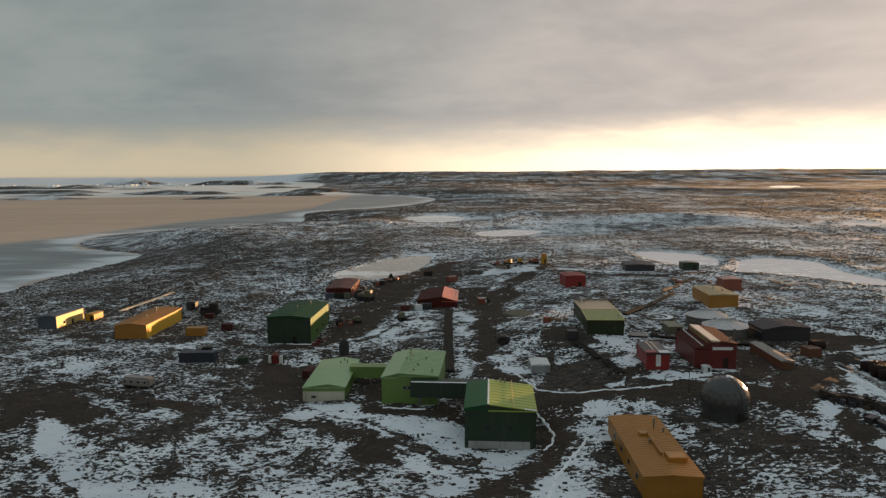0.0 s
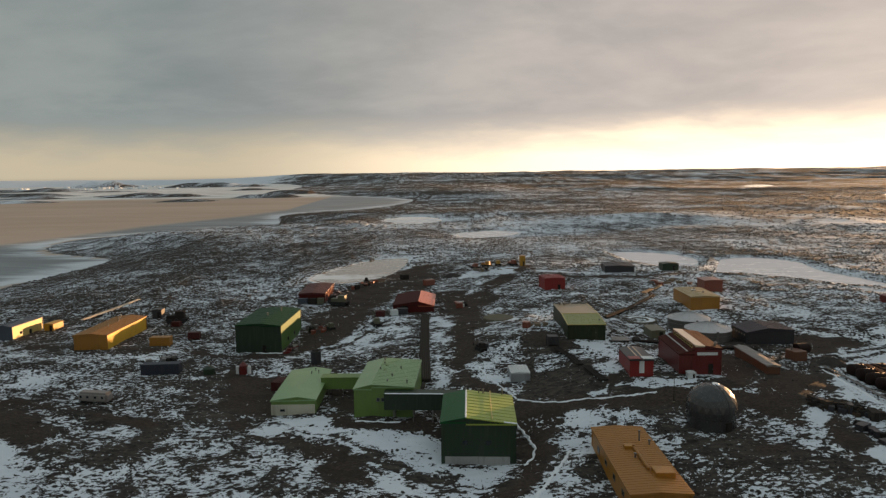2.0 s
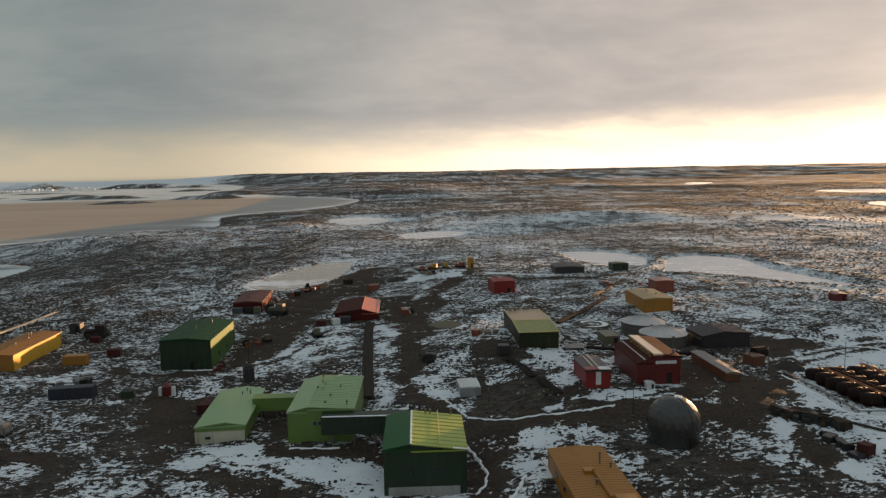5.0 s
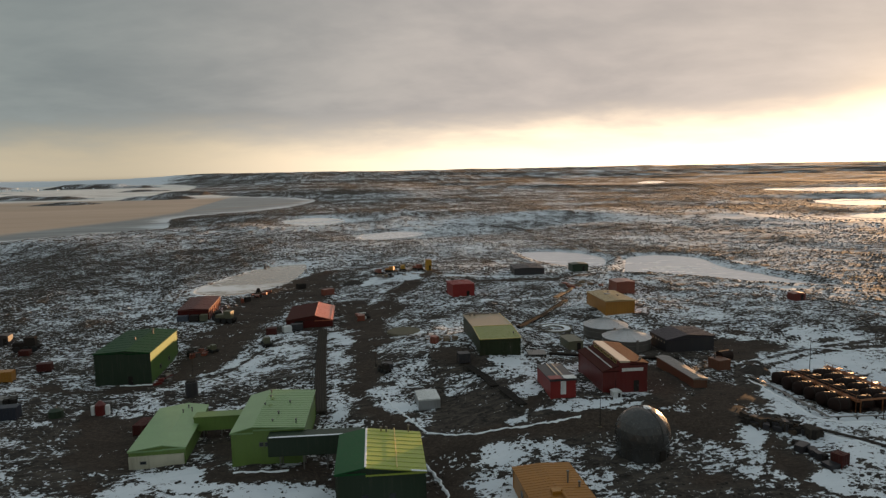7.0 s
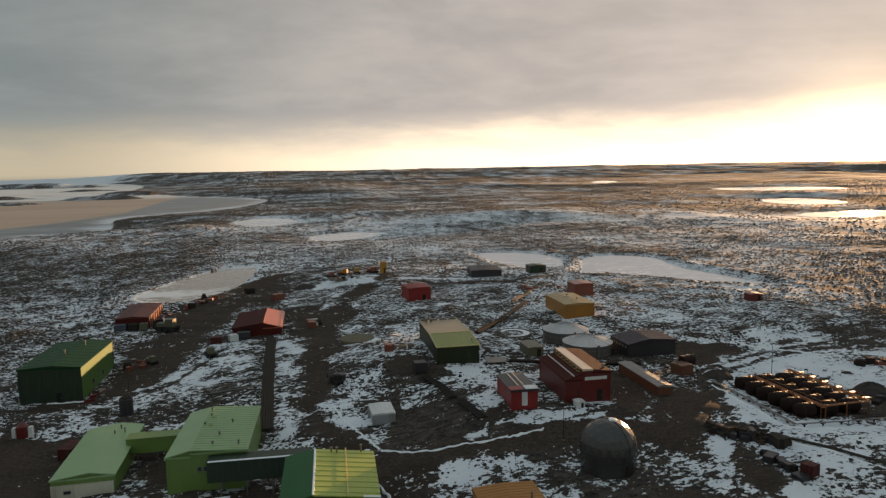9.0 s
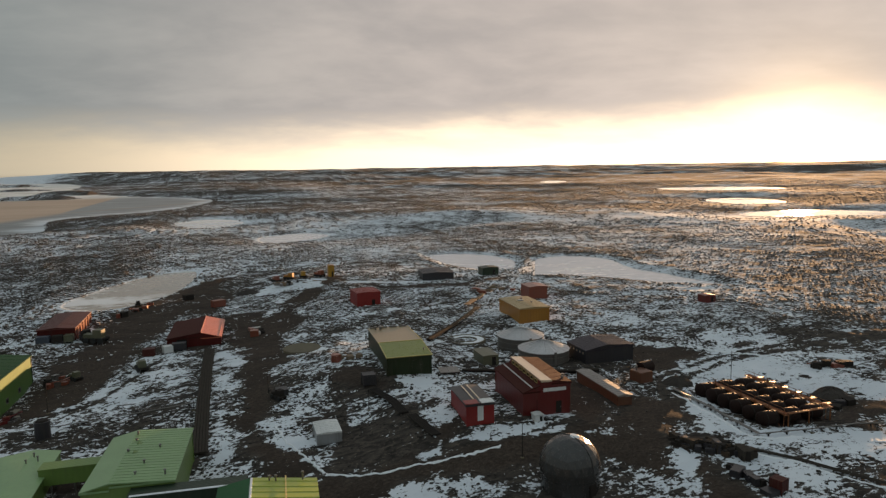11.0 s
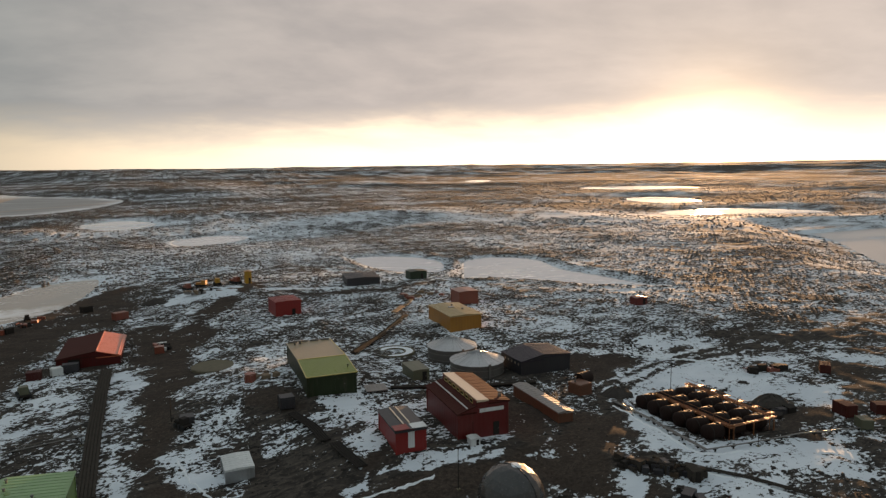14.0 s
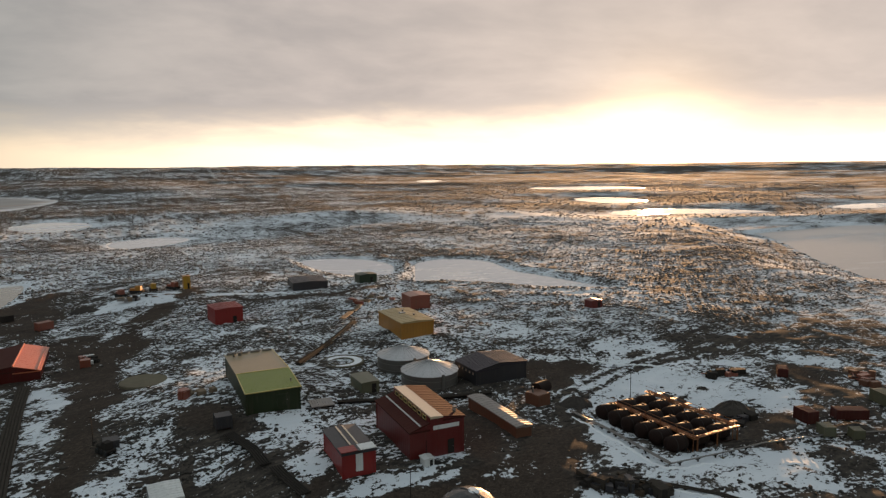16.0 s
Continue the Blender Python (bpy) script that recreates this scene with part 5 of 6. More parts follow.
def radome(x, y, z, r, cut):
    """A ball of flat panels standing on a ring."""
    top = base("radome", x, y, z, 20, "grey faceted dome shelter with a glossy crown", "dome")
    bm = bmesh.new()
    bmesh.ops.create_icosphere(bm, subdivisions=3, radius=r, matrix=Matrix.Translation((0, 0, cut)))
    bmesh.ops.bisect_plane(bm, geom=bm.verts[:] + bm.edges[:] + bm.faces[:], plane_co=(0, 0, cut - 1.3), plane_no=(0, 0, 1), clear_inner=True)
    shell = part("shell", bm, M_DOME, top)
    part("base_wall", rod(bmesh.new(), (0, 0, -1.2), (0, 0, cut - 1.25), r * 0.955, 48), M_DOME, top)
    part("rim", rod(bmesh.new(), (0, 0, cut - 1.4), (0, 0, cut - 1.2), r * 0.962, 48), M_DOME, top)
    part("hatch", box(-0.6, 0.6, -r - 0.02, -r * 0.9, 0.1, 1.9, 0.05), M_DARK, top)
    part("dome_snow", rod(bmesh.new(), (0.4, -0.3, cut + r * 0.955), (0.4, -0.3, cut + r * 1.005), 0.9, 9, 0.5), M_SNOW, top)
    rib = bmesh.new()
    for i in range(14):
        a, c = math.pi * (i / 14 - 0.5), math.pi * ((i + 1) / 14 - 0.5)
        rod(rib, (0, math.sin(a) * (r + 0.02), cut + math.cos(a) * (r + 0.02)), (0, math.sin(c) * (r + 0.02), cut + math.cos(c) * (r + 0.02)), 0.06, 5)
    part("seam", rib, M_DOME, top)
    FOOTPRINTS.append((x, y, 0, 2 * r, 2 * r))


radome(52.0, 121.0, 0.5, 4.35, 3.4)

# ---------------------------------------------------------------- fuel farm
def fuel_tank(x, y, z, length, r):
    top = base("fuel_tank", x, y, z, 0, "dark brown horizontal fuel tank on cradles", "tank", "fuel tanks")
    bm = bmesh.new()
    rings = ((-length / 2 - 0.35, 0.05), (-length / 2 - 0.28, 0.55), (-length / 2, 1.0), (length / 2, 1.0), (length / 2 + 0.28, 0.55), (length / 2 + 0.35, 0.05))
    rows = [[bm.verts.new((px, math.cos(i * math.pi / 10) * r * k, r + 0.5 + math.sin(i * math.pi / 10) * r * k)) for i in range(20)] for px, k in rings]
    for a, c in zip(rows, rows[1:]):
        for i in range(20):
            bm.faces.new((a[i], a[(i + 1) % 20], c[(i + 1) % 20], c[i]))
    bm.faces.new(rows[0][::-1]), bm.faces.new(rows[-1])
    shell = part("shell", bm, M_TANK, top)
    for p in shell.data.polygons:
        p.use_smooth = len(p.vertices) == 4
    for xx in (-length * 0.3, length * 0.3):
        part("cradle", box(xx - 0.2, xx + 0.2, -r * 0.9, r * 0.9, -0.8, 0.9), M_DARK, top)
        part("strap", rod(bmesh.new(), (xx - 0.08, 0, r + 0.5), (xx + 0.08, 0, r + 0.5), r + 0.04, 20), M_DARK, top)
    part("manhole", rod(bmesh.new(), (0.9, 0, 2 * r + 0.4), (0.9, 0, 2 * r + 0.65), 0.28, 12), M_TANK, top)
    return top


first = fuel_tank(92.1, 126.4, 1.7, 2.9, 1.25)
for col, xx in enumerate((92.1, 96.6, 101.3)):
    for row in range(6):
        if col or row:
            copy_thing(first, pose(xx, 126.4 + 3.1 * row, 1.7))
FOOTPRINTS.append((97.5, 135, 0, 17, 24))


# slab added so the space under the tanks closes into one dark block
top = base("fuel_bund", 97.2, 134.2, 1.2, 0, "low dark slab under the fuel tanks", "bund")
part("slab", box(-7.2, 6.6, -9.4, 9.2, -1.2, 1.1, 0.1), M_TANK, top)


def gantry(x, y0, y1, z):
    top = base("pipe_gantry", x, y0, z, 0, "steel pipe gantry with handrail over fuel tanks", "gantry", "pipe gantries")
    n = y1 - y0
    for xx in (-0.35, 0.0, 0.35):
        part("pipe", rod(bmesh.new(), (xx, 0, 0), (xx, n, 0), 0.1, 8), M_GANTRY, top)
    part("deck", box(-0.5, 0.5, -0.2, n + 0.2, -0.22, -0.12), M_GANTRY, top)
    for i in range(int(n / 3.3) + 1):
        part("post", box(-0.55, -0.47, i * 3.3, i * 3.3 + 0.08, -3.4, 1.0), M_GANTRY, top)
    part("rail", rod(bmesh.new(), (-0.51, 0, 1.0), (-0.51, n, 1.0), 0.04, 6), M_GANTRY, top)
    for i in range(0, 6, 2):
        part("brace", rod(bmesh.new(), (-0.5, i * 3.1 + 0.4, -2.6), (-0.5, i * 3.1 + 3.2, -0.3), 0.05, 6), M_GANTRY, top)
    part("mid_rail", rod(bmesh.new(), (-0.51, 0, 0.5), (-0.51, n, 0.5), 0.03, 6), M_GANTRY, top)
    # decks and branch pipes added to give sunlit bars along the tank rows
    for i in range(6):
        part("step_deck", box(0.4, 2.1, i * 3.1 + 1.2, i * 3.1 + 1.9, -0.2, -0.08), M_GANTRY, top)
        part("branch_pipe", rod(bmesh.new(), (-1.8, i * 3.1 + 1.9, -0.1), (0.4, i * 3.1 + 1.9, -0.1), 0.09, 6), M_GANTRY, top)
    return top


gantry(94.3, 124.6, 142.5, 4.5), gantry(103.7, 125.0, 144.0, 4.5)
top = base("cross_pipes", 94.5, 124.6, 4.6, 0, "steel cross pipes at the end of fuel tanks", "pipe run")
for yy in (-0.25, 0.15):
    part("pipe", rod(bmesh.new(), (0, yy, 0), (9.4, yy, 0), 0.1, 8), M_GANTRY, top)
for xx in (0.2, 4.6, 9.2):
    part("post", box(xx - 0.06, xx + 0.06, -0.1, 0.1, -3.6, 0), M_GANTRY, top)
pipeline("low pipe along the bund of fuel farm", ((86.8, 145), (87.2, 136), (86.6, 122.3)), 0.12, 0.5, M_STEEL, 3.0, 2, gap=0.35)
pipeline("low pipe along the bund of fuel farm", ((86.6, 122.3), (97, 121.6), (106, 121.0)), 0.12, 0.5, M_STEEL, 3.0, 1)
mast("thin dark mast beside fuel tanks", 102.0, 146.5, 6.5)
mast("short dark post beside fuel tanks", 96.0, 121.0, 2.2, 0.06)

# ---------------------------------------------------------------- containers, huts and plant
top = base("field_hut", -68.1, 146.0, level(-68.1, 146.0), -12.5, "rounded white field hut with portholes", "hut")
part("shell", box(-3.5, 3.5, -1.25, 1.25, 0.3, 2.3, 0.45), M_DUST, top)
for xx in (-2.5, -0.9, 0.9, 2.5):
    part("porthole", rod(bmesh.new(), (xx, -1.28, 1.4), (xx, -1.2, 1.4), 0.26, 14), M_GLASS, top)
for xx in (-2.6, 2.6):
    part("skid", box(xx - 0.15, xx + 0.15, -1.2, 1.2, -0.3, 0.35), M_DARK, top)
container("dark blue long container on snow", -61.8, 165.7, 2.6, M_NAVY, 8.9, 2.6, 2.6)
container("orange-brown container beside yellow hut", -71.6, 191.5, 0, M_OCHRE, 5.5, 2.4, 2.5)
container("dull red container among stores", -65.0, 199.0, 5, M_DULL_RED, 3.2, 2.2, 2.0)
machine("bulldozer", "dark heavy tracked machine parked among stores", -77.0, 219.5, 95, M_DARK, 1.5, "bulldozer")
container("dull red container among stores", -75.6, 214.5, 0, M_DULL_RED, 2.6, 2.0, 1.5)
shed("black_shed", "small black shed among containers", -86.5, 229.0, 0, 3.0, 3.0, 2.6, M_BLACK, M_BLACK)
shed("olive_hut", "small olive hut with flat roof", 60.1, 173.9, -0.7, 3.5, 6.2, 2.2, M_OLIVE, M_OLIVE, 0.08)
shed("dark_green_hut", "dark green hut beside lake", 102.8, 279.5, 0, 6.5, 5.0, 2.8, M_DKGREEN, M_DKGREEN, 0.2)
shed("red_field_hut", "small red field hut on stony ground", 142.8, 204.0, 0, 3.8, 3.2, 2.0, M_RED, M_RED, 0.2)
shed("white_kiosk", "tiny white kiosk beside red powerhouse", 54.9, 137.4, 0, 1.5, 1.5, 1.0, M_WHITE, M_WHITE, 0.1)
container("black box container in yard", 32.3, 166.0, 0, M_BLACK, 2.6, 2.4, 2.2)
container("dark grey fuel box on snow", 16.0, 171.5, 0, M_BLACK, 2.4, 2.4, 1.2)
container("dull red container among stores", -31.6, 155.5, 80, M_DULL_RED, 4.5, 2.4, 2.0)
container("red container on snow", 120.2, 124.0, 75, M_DULL_RED, 3.4, 2.2, 2.2)
container("red container on snow", 127.6, 121.0, -30, M_DULL_RED, 5.4, 2.2, 1.8)
container("olive box container on snow", 117.6, 118.8, 60, M_OLIVE, 2.4, 2.0, 1.7)
container("olive box container on snow", 120.4, 115.6, 60, M_OLIVE, 1.9, 1.8, 1.6)
container("pale grey-green container on snow", 139.5, 121.5, 70, M_OLIVE, 5.0, 2.6, 2.3)
container("dull red container among stores", 138.1, 141.0, 40, M_DULL_RED, 3.2, 2.0, 1.8)
container("rust-red box on snow", 76.6, 108.0, 20, M_DULL_RED, 1.9, 1.8, 1.8)
container("red box beside gabled hall", -12.4, 215.6, 0, M_DULL_RED, 2.8, 2.2, 1.9)
container("white box beside gabled hall", -8.2, 216.5, 20, M_WHITE, 2.2, 2.0, 1.8)
container("black box beside gabled hall", -5.6, 218.0, 0, M_BLACK, 3.4, 2.2, 1.9)
container("dull red box in the yard", 13.0, 224.0, 0, M_RUST, 2.2, 2.0, 1.8)

top = base("red_apple_hut", -42.4, 165.8, level(-42.4, 165.8), 0, "upright red capsule hut with white sides", "hut")
part("shell", rod(rod(bmesh.new(), (0, 0, -0.2), (0, 0, 2.0), 1.0, 16), (0, 0, 2.0), (0, 0, 2.8), 1.0, 16, 0.25), M_RED, top)
for s in (-1, 1):
    part("side_panel", box(s * 1.35 - 0.35, s * 1.35 + 0.35, -0.5, 0.5, -0.2, 1.8, 0.05), M_WHITE, top)
top = base("dark_round_tank", -50.5, 165.4, level(-50.5, 165.4), 0, "small dark green round tank", "tank")
part("shell", rod(rod(bmesh.new(), (0, 0, -0.3), (0, 0, 1.5), 1.4, 18), (0, 0, 1.5), (0, 0, 2.0), 1.4, 18, 0.5), M_DKGREEN, top)
part("valve", rod(bmesh.new(), (0, 0, 2.0), (0, 0, 2.4), 0.2, 8), M_STEEL, top)
top = base("black_round_tank", -26.1, 172.6, level(-26.1, 172.6), 0, "black upright round tank", "tank")
part("shell", rod(bmesh.new(), (0, 0, -0.3), (0, 0, 3.2), 1.3, 18), M_BLACK, top)
part("lid", rod(bmesh.new(), (0, 0, 3.2), (0, 0, 3.5), 1.1, 18, 0.8), M_DARK, top)
top = base("concrete_disc", 23.3, 201.5, level(23.3, 201.5), 0, "low round concrete pad, brown and worn", "pad")
part("slab", rod(bmesh.new(), (0, 0, -0.5), (0, 0, 0.30), 4.4, 40), M_CONCRETE, top)
part("rim", rod(bmesh.new(), (0, 0, -0.5), (0, 0, 0.22), 4.6, 40), M_CONCRETE, top)
def ring(r1, r2, z0, z1, n=48):
    bm = bmesh.new()
    rows = [[bm.verts.new((math.cos(i * 2 * math.pi / n) * r, math.sin(i * 2 * math.pi / n) * r, z)) for i in range(n)] for r, z in ((r1, z0), (r1, z1), (r2, z1), (r2, z0))]
    for a, c in zip(rows, rows[1:] + rows[:1]):
        for i in range(n):
            bm.faces.new((a[i], a[(i + 1) % n], c[(i + 1) % n], c[i]))
    return bm


top = base("snowy_ring", 62.5, 193.0, level(62.5, 193.0), 0, "round low kerb half buried in snow", "pad")
part("kerb", ring(4.7, 4.35, -0.5, 0.32), M_CONCRETE, top)
part("inner_kerb", ring(2.6, 2.35, -0.5, 0.28), M_CONCRETE, top)
part("snow", ring(4.35, 2.6, -0.5, 0.16), M_SNOW, top)
FOOTPRINTS.append((62.5, 193.0, 0, 9, 9)), FOOTPRINTS.append((23.3, 201.5, 0, 9, 9))

# low deck of boards beside the olive hut
top = base("timber_deck", 49.2, 167.0, level(49.2, 167.0), -8, "pale weathered board deck half in snow", "deck")
for i in range(9):
    part("board", box(-2.0 + i * 0.45, -1.6 + i * 0.45, -1.9, 1.9, 0.25, 0.42), M_DUST, top)
for yy in (-1.5, 0.0, 1.5):
    part("bearer", box(-2.0, 2.0, yy - 0.1, yy + 0.1, -0.6, 0.25), M_DARK, top)

# orange plant with a round tank on its side
top = base("burner_plant", 84.5, 151.5, level(84.5, 151.5), 10, "rusty orange plant box with lying tank", "plant")
part("box", box(-1.6, 1.6, -1.6, 1.6, -0.4, 2.2, 0.08), M_BRICK, top)
part("tank", rod(bmesh.new(), (1.2, 1.6, 2.0), (4.6, 2.2, 1.8), 1.15, 16), M_TANK, top)
part("cradle", box(1.8, 4.0, 1.2, 2.6, -0.5, 1.0), M_DARK, top)
part("flue", rod(bmesh.new(), (-0.8, 0.5, 2.1), (-0.8, 0.5, 3.3), 0.18, 8), M_STEEL, top)

machine("tracked_loader", "small dark tracked loader parked on snow", 15.2, 169.8, 30, M_DARK, 0.75, "loader")
machine("plant_vehicle", "dark green heavy vehicle by pond store", -27.5, 236.0, 70, M_OLIVE, 1.4)
machine("plant_vehicle", "dark heavy vehicle by pond store", -30.5, 240.0, 20, M_DARK, 1.2)
machine("pickup_truck", "snow-dusted pickup truck in the yard", -27.0, 206.0, 40, M_OLIVE, 0.8, "truck")
machine("tractor", "snow-covered tractor parked by the road", -13.0, 205.0, 15, M_OLIVE, 1.0, "tractor")
for px, py, tn, m in ((24.4, 301.5, 20, M_RUST), (29.4, 301, 60, M_OCHRE), (34.3, 299, 0, M_YELLOW), (40.2, 296, 40, M_RUST)):
    machine("loader", "parked earth-moving machine lit by low sun", px, py, tn, m, 1.0, "loader")
shed("tall_yellow_hut", "tall narrow yellow hut among machines", 44.4, 295.3, 0, 2.2, 2.6, 4.2, M_YELLOW, M_OCHRE, 0.1)
container("dull red box by the road", 3.5, 268.0, 30, M_RUST, 4.0, 2.4, 2.2)
container("dark box by the road", -6.5, 285.0, 30, M_DARK, 3.0, 2.4, 2.0)
machine("sledge_tractor", "small dark tractor on pond edge", -22.0, 281.0, 10, M_DARK, 0.7, "tractor")

# ---------------------------------------------------------------- pipe runs, ramps and poles
pipeline("dark raised service duct with pipes", ((1.2, 152.5), (1.2, 175), (1.4, 197), (1.8, 214)), 0.27, 0.45, M_DUCT, 5.0, 5, "service_duct", 0.5)
pipeline("dark raised service duct with pipes", ((-31, 177), (-18, 176.5), (1.0, 176)), 0.09, 0.35, M_STEEL, 4.0, 1, "service_pipe")
pipeline("dark raised service duct with pipes", ((32.6, 163), (34.8, 155.8), (35.1, 149.4)), 0.15, 0.45, M_DARK, 3.5, 5, "service_duct", 0.36)
pipeline("dark raised service duct with pipes", ((36.0, 147.6), (36.4, 143.9), (37.5, 138.2)), 0.15, 0.45, M_DARK, 3.5, 5, "service_duct", 0.36)
pipeline("raised service duct climbing to lakeside", ((53.0, 194), (64.5, 207), (76.5, 222)), 0.16, 0.35, M_DARK, 4.0, 4, "service_duct", 0.5, True)
pipeline("timber ramp lit by low sun", ((74.2, 225.6), (79.6, 232.8)), 0.16, 0.8, M_TIMBER, 2.0, 4, "timber_ramp", 0.45)
pipeline("timber ramp lit by low sun", ((80.6, 233.4), (85.6, 241.2)), 0.16, 0.7, M_TIMBER, 2.0, 3, "timber_ramp", 0.5)
pipeline("service duct past water tanks", ((52, 166.5), (57, 166), (64, 163), (80, 160)), 0.14, 0.5, M_DUCT, 4.0, 2, "service_duct", 0.6, True)
pipeline("long pale pipe lit by low sun", ((-109.8, 225.5), (-107.6, 242), (-105.2, 259)), 0.17, 0.9, M_PALE_PIPE, 4.0, 2, "pipe_run", 0.9)
pipeline("low pipe line across snow", ((81, 119.2), (85.6, 113.7), (88.4, 108.6), (92, 102)), 0.14, 0.3, M_DUCT, 4.0, 2, "pipe_run", 0.5)
pipeline("low pipe line across snow", ((106, 121), (118, 118), (132, 112)), 0.12, 0.4, M_STEEL, 4.0, 1)

for px, py, tall, lab in ((13.5, 173.0, 5.5, "slim dark pole by the road"), (-0.5, 172.8, 5.0, "slim dark pole by the duct"), (-28.5, 187.0, 6.0, "slim dark pole by green hall"),
                          (48.2, 128.8, 6.5, "slim dark pole by the dome"), (55.3, 138.4, 3.0, "short dark pole by kiosk"), (30.2, 156.0, 4.0, "slim dark pole in the yard"),
                          (-94.0, 214.0, 6.0, "slim dark pole by yellow hut")):
    mast(lab, px, py, tall, arms=1 if tall > 5.2 else 0)


def cargo(x, y, turn, label, seed, n, spread, materials):
    """A heap of pallets, beams and crates."""
    rng = random.Random(seed)
    top = base("cargo_stack", x, y, level(x, y), turn, label, "cargo")
    for i in range(n):
        w, l, h = rng.uniform(0.6, 1.8), rng.uniform(0.8, 2.6), rng.uniform(0.4, 1.3)
        px, py = rng.uniform(-spread[0], spread[0]), rng.uniform(-spread[1], spread[1])
        o = part("crate", box(-w / 2, w / 2, -l / 2, l / 2, -0.4, h, 0.04), rng.choice(materials), top)
        o.matrix_local = pose(px, py, 0, rng.uniform(-4, 4), rng.uniform(-4, 4), rng.uniform(0, 90))
    for i in range(n // 2):
        a = Vector((rng.uniform(-spread[0], spread[0]), rng.uniform(-spread[1], spread[1]), rng.uniform(0.3, 1.2)))
        d = Vector((rng.uniform(-2, 2), rng.uniform(-1, 1), 0.05))
        part("beam", rod(bmesh.new(), a - d, a + d, 0.12, 5), rng.choice(materials), top)


cargo(76.4, 120.7, -45, "long heap of pallets and scrap beside snow", 1, 46, (5.8, 1.1), (M_DARK, M_DARK, M_BLACK, M_EARTH, M_DUCT))
cargo(75.3, 111.2, 95, "row of crates along pipe line", 2, 7, (4.0, 0.5), (M_DARK, M_BLACK))
cargo(112.0, 131.0, 10, "dark heap of stores beside fuel tanks", 3, 16, (3.0, 2.0), (M_DARK, M_BLACK))
cargo(-31.0, 206.0, 20, "small heap of crates in the yard", 4, 8, (2.5, 3.0), (M_DARK, M_RUST, M_STEEL))
cargo(-34.5, 185.5, 80, "red and dark crates beside green hall", 5, 7, (3.0, 0.8), (M_RED, M_DARK, M_STEEL))
cargo(-36.5, 247.0, 0, "stores under a tarpaulin by red store", 6, 9, (3.5, 1.0), (M_DARK, M_BLUE, M_RED))
cargo(-22.0, 272.0, 60, "line of drums and crates by pond", 7, 12, (9.0, 1.2), (M_DARK, M_RUST))
cargo(30.0, 288.0, 0, "pipes and planks laid out on snow", 8, 12, (9.0, 2.0), (M_TIMBER, M_DARK, M_STEEL))
cargo(92.0, 248.0, 20, "planks and crates near lake shore", 9, 14, (7.0, 4.0), (M_TIMBER, M_STEEL, M_RUST))
cargo(30.5, 183.5, 0, "boards lying beside olive-roofed store", 10, 8, (3.0, 2.0), (M_TIMBER, M_RUST, M_STEEL))
cargo(128.0, 147.5, 0, "low dark scrap heap on snow", 11, 10, (4.0, 1.0), (M_DARK, M_RUST))
cargo(149.0, 131.0, 30, "rusty scrap heap lit by low sun", 12, 12, (4.0, 2.0), (M_RUST, M_BRICK, M_DARK))
cargo(-66.0, 176.0, 0, "pallets on snow beside blue container", 13, 7, (5.0, 1.5), (M_DARK, M_STEEL))
cargo(13.5, 228.5, 0, "crates beside gabled hall", 14, 6, (1.5, 4.0), (M_RUST, M_DARK, M_WHITE))


def mound(x, y, w, l, tall, turn, label, seed, soil=M_ROCK):
    """A heap of tipped gravel with an uneven crest."""
    rng = random.Random(seed)
    top = base("gravel_mound", x, y, level(x, y), turn, label, "mound")
    bm, rows, n = bmesh.new(), [], 28
    lumps = [(rng.uniform(0, 6.28), rng.randint(2, 7), rng.uniform(0.03, 0.10)) for _ in range(6)]
    for k, u in ((1.15, -0.5), (1.0, 0.05), (0.8, 0.38), (0.58, 0.68), (0.36, 0.88), (0.14, 1.0)):
        row = []
        for i in range(n):
            a = i * 2 * math.pi / n
            r = k * (1 + sum(s * math.sin(f * a + p) for p, f, s in lumps))
            row.append(bm.verts.new((math.cos(a) * w / 2 * r, math.sin(a) * l / 2 * r, tall * u * rng.uniform(0.88, 1.1))))
        rows.append(row)
    for a, c in zip(rows, rows[1:]):
        for i in range(n):
            bm.faces.new((a[i], a[(i + 1) % n], c[(i + 1) % n], c[i]))
    bm.faces.new(rows[-1])
    part("body", bm, soil, top)
    for i in range(14):
        a, k = rng.uniform(0, 6.28), rng.uniform(0.75, 1.15)
        r = rng.uniform(0.15, 0.4)
        stone = bmesh.new()
        bmesh.ops.create_icosphere(stone, subdivisions=1, radius=r)
        part("stone", stone, M_ROCK, top).matrix_local = pose(math.cos(a) * w / 2 * k, math.sin(a) * l / 2 * k, 0.05 + 0.3 * max(0, 1 - k) * tall)
    FOOTPRINTS.append((x, y, turn, w, l))


mound(112.5, 132.5, 8.0, 6.0, 2.3, 10, "dark brown gravel mound beside fuel tanks", 21)
mound(90.4, 148.3, 6.5, 4.0, 1.5, -20, "low dark gravel heap beside the plant", 24)
mound(13.5, 288.5, 9.0, 5.0, 1.5, -10, "dark gravel mound by the road end", 23)


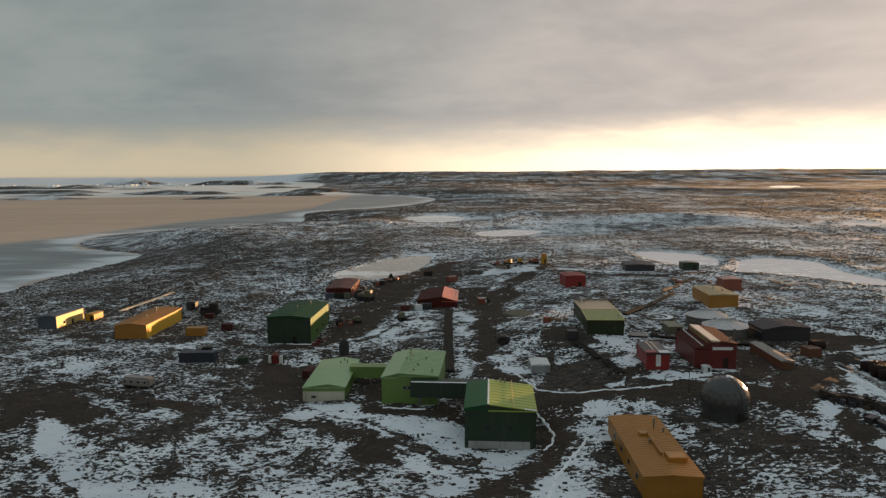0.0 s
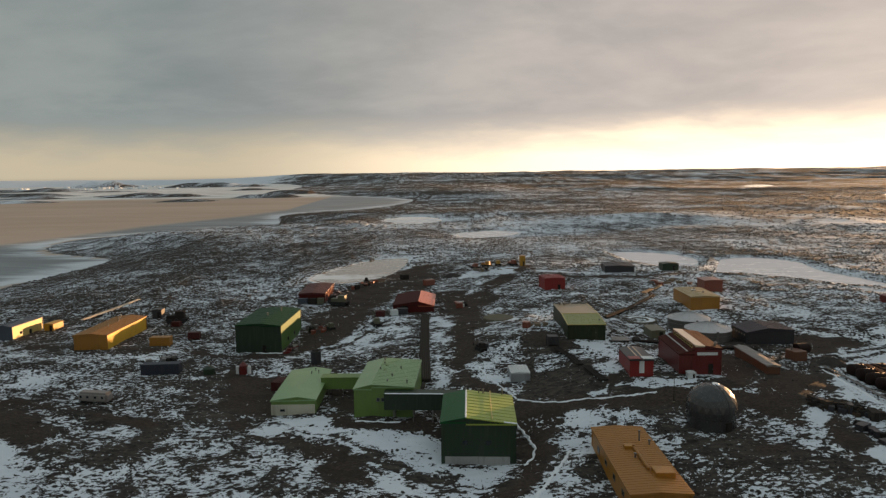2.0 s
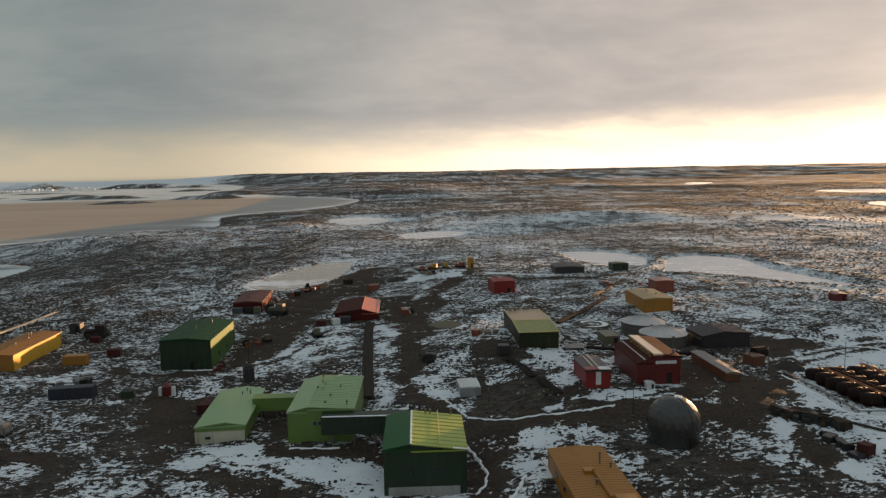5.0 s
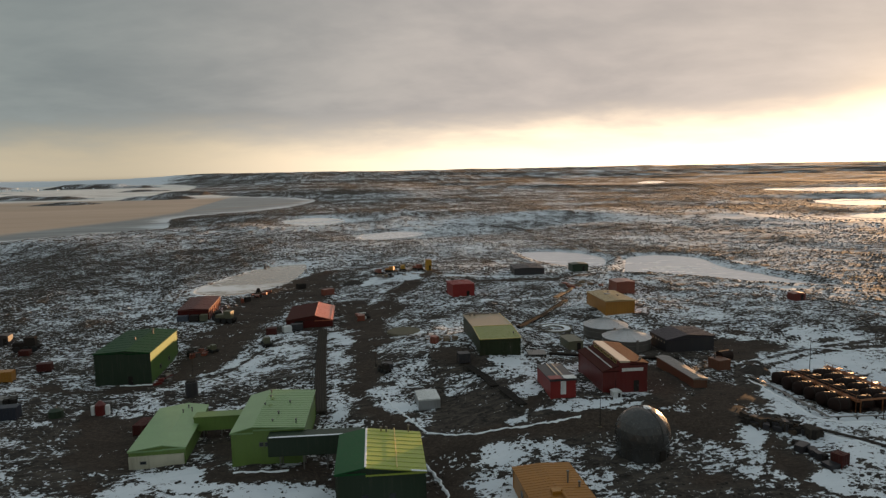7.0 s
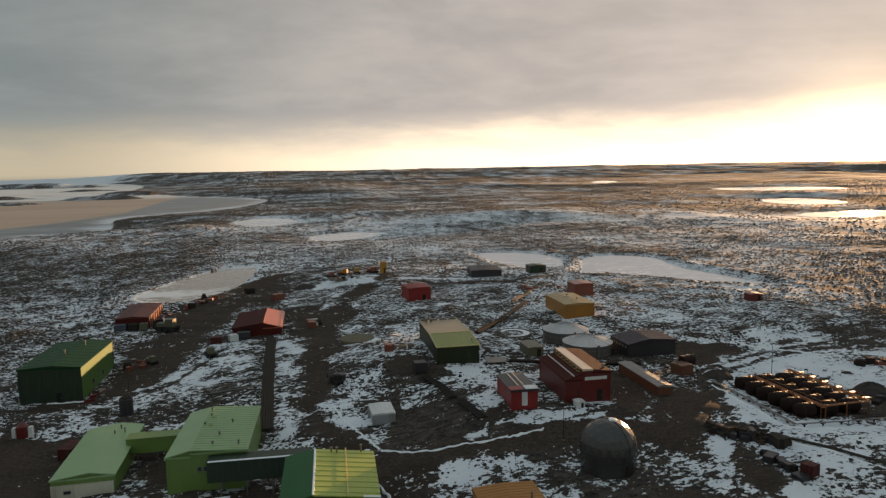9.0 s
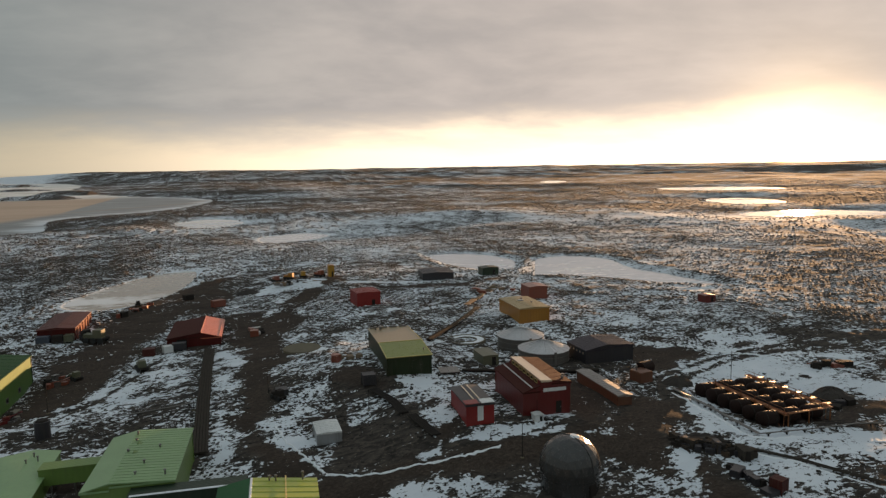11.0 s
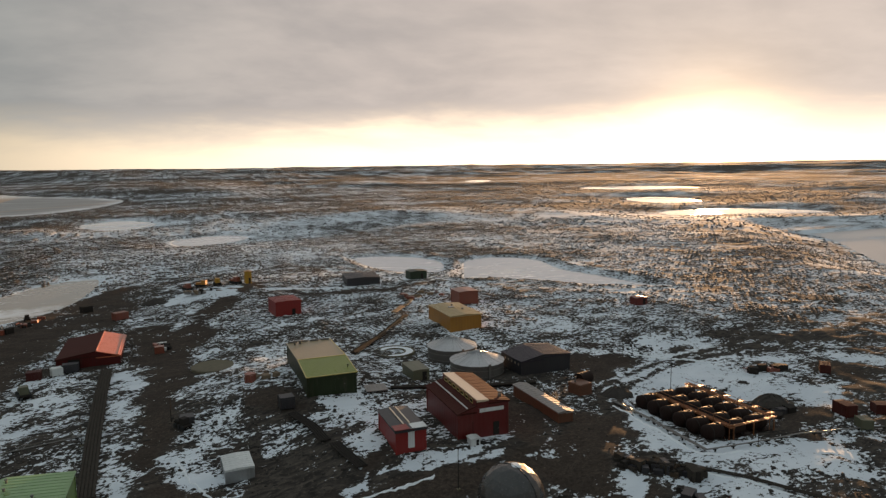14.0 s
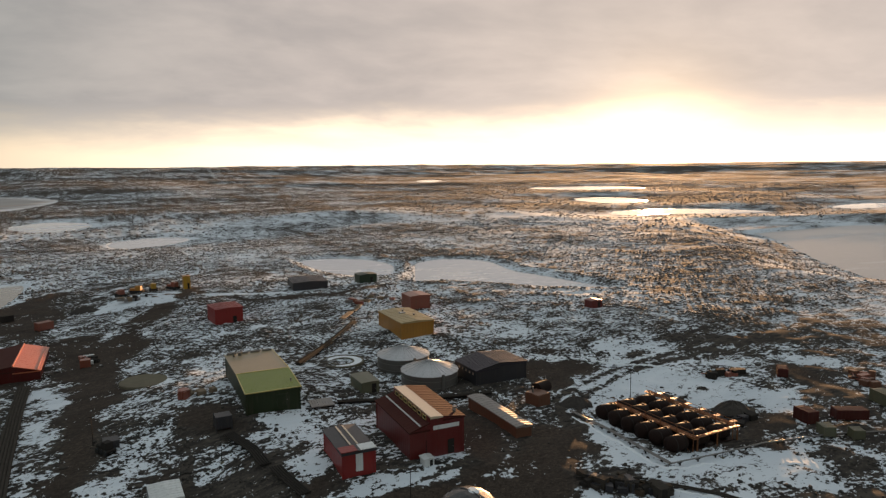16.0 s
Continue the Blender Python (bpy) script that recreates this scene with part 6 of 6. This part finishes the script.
def snow_bank(points, width, tall, seed):
    """A low uneven ridge of pushed snow along a line of places in plan."""
    rng = random.Random(seed)
    path = []
    for (ax, ay), (bx, by) in zip(points, points[1:]):
        n = max(2, int(math.hypot(bx - ax, by - ay) / 0.7))
        path += [(ax + (bx - ax) * i / n, ay + (by - ay) * i / n) for i in range(n)]
    heights = lie(np.array([p[0] for p in path]), np.array([p[1] for p in path]))[0]
    bm, rows = bmesh.new(), []
    for i, (px, py) in enumerate(path):
        qx, qy = path[min(i + 1, len(path) - 1)]
        ox, oy = path[max(i - 1, 0)]
        side = Vector((-(qy - oy), qx - ox, 0)).normalized()
        w, h, sway = width * rng.uniform(0.5, 1.4), tall * rng.uniform(0.5, 1.3), rng.uniform(-0.25, 0.25)
        mid = Vector((px, py, float(heights[i]))) + side * sway
        rows.append([bm.verts.new(mid + side * w * k + Vector((0, 0, h * u))) for k, u in ((-0.5, -1.2), (-0.25, 0.7), (0.05, 1.0), (0.3, 0.6), (0.5, -1.2))])
    for a, c in zip(rows, rows[1:]):
        for i in range(4):
            bm.faces.new((a[i], a[i + 1], c[i + 1], c[i]))
    ob = part("snow_bank", bm, M_SNOW, None)
    for p in ob.data.polygons:
        p.use_smooth = True
    tagged(ob, "low ridge of pushed snow along the road", "snow bank", kind="structure")


snow_bank(((13.6, 158), (15.2, 150), (17.4, 143), (19.6, 136.5), (25, 133.6), (35.8, 132.0), (43.5, 131.9), (47, 132.4)), 0.6, 0.18, 1)
snow_bank(((17.8, 128), (19.6, 122.5), (19.8, 118), (18.6, 113.8), (16.4, 111.6)), 0.6, 0.2, 2)
snow_bank(((25.5, 115), (22.6, 110), (20, 105.5), (17, 99.5), (14.6, 92)), 0.9, 0.2, 3)
snow_bank(((101.8, 178.0), (106.5, 172.3), (112.1, 165.1), (121.4, 156.5)), 0.9, 0.3, 8)
snow_bank(((-44, 184.6), (-38, 184.2), (-33, 185)), 0.7, 0.2, 4)
snow_bank(((-12.4, 131.4), (-8, 130.8), (-3, 130.2)), 0.6, 0.2, 5)
snow_bank(((79.8, 119.4), (84.4, 113.6), (87.2, 108.4), (90.8, 102)), 0.7, 0.15, 6)
snow_bank(((85.4, 143), (85.6, 133), (85.2, 121.6), (94, 120.4)), 0.8, 0.2, 7)


def iceberg(x, y, w, h, seed):
    """A small flat-topped berg frozen into the sea ice."""
    rng = random.Random(seed)
    top = base("iceberg", x, y, -8.6, rng.uniform(0, 180), "small white iceberg frozen into sea ice", "iceberg", "icebergs")
    bm = bmesh.new()
    n = 14
    rows = []
    rough = [rng.uniform(0.75, 1.2) for _ in range(n)]
    for k, zz in ((1.0, -1.0), (0.92, 0.5), (0.7, 0.85), (0.25, 1.0)):
        rows.append([bm.verts.new((math.cos(i * 2 * math.pi / n) * w * k * rough[i], math.sin(i * 2 * math.pi / n) * w * 0.6 * k * rough[-i], zz * h * rng.uniform(0.8, 1.1) if zz > 0 else zz)) for i in range(n)])
    for a, c in zip(rows, rows[1:]):
        for i in range(n):
            bm.faces.new((a[i], a[(i + 1) % n], c[(i + 1) % n], c[i]))
    bm.faces.new(rows[-1])
    part("body", bm, M_SNOW, top)


rng = random.Random(11)
for i in range(100):
    a = radians(rng.uniform(-44, -13))
    d = rng.uniform(2900, 3500)
    size = rng.uniform(0.5, 1.4)
    iceberg(math.sin(a) * d, math.cos(a) * d, 9 * size, 7.5 * size, i)

make_boulders()
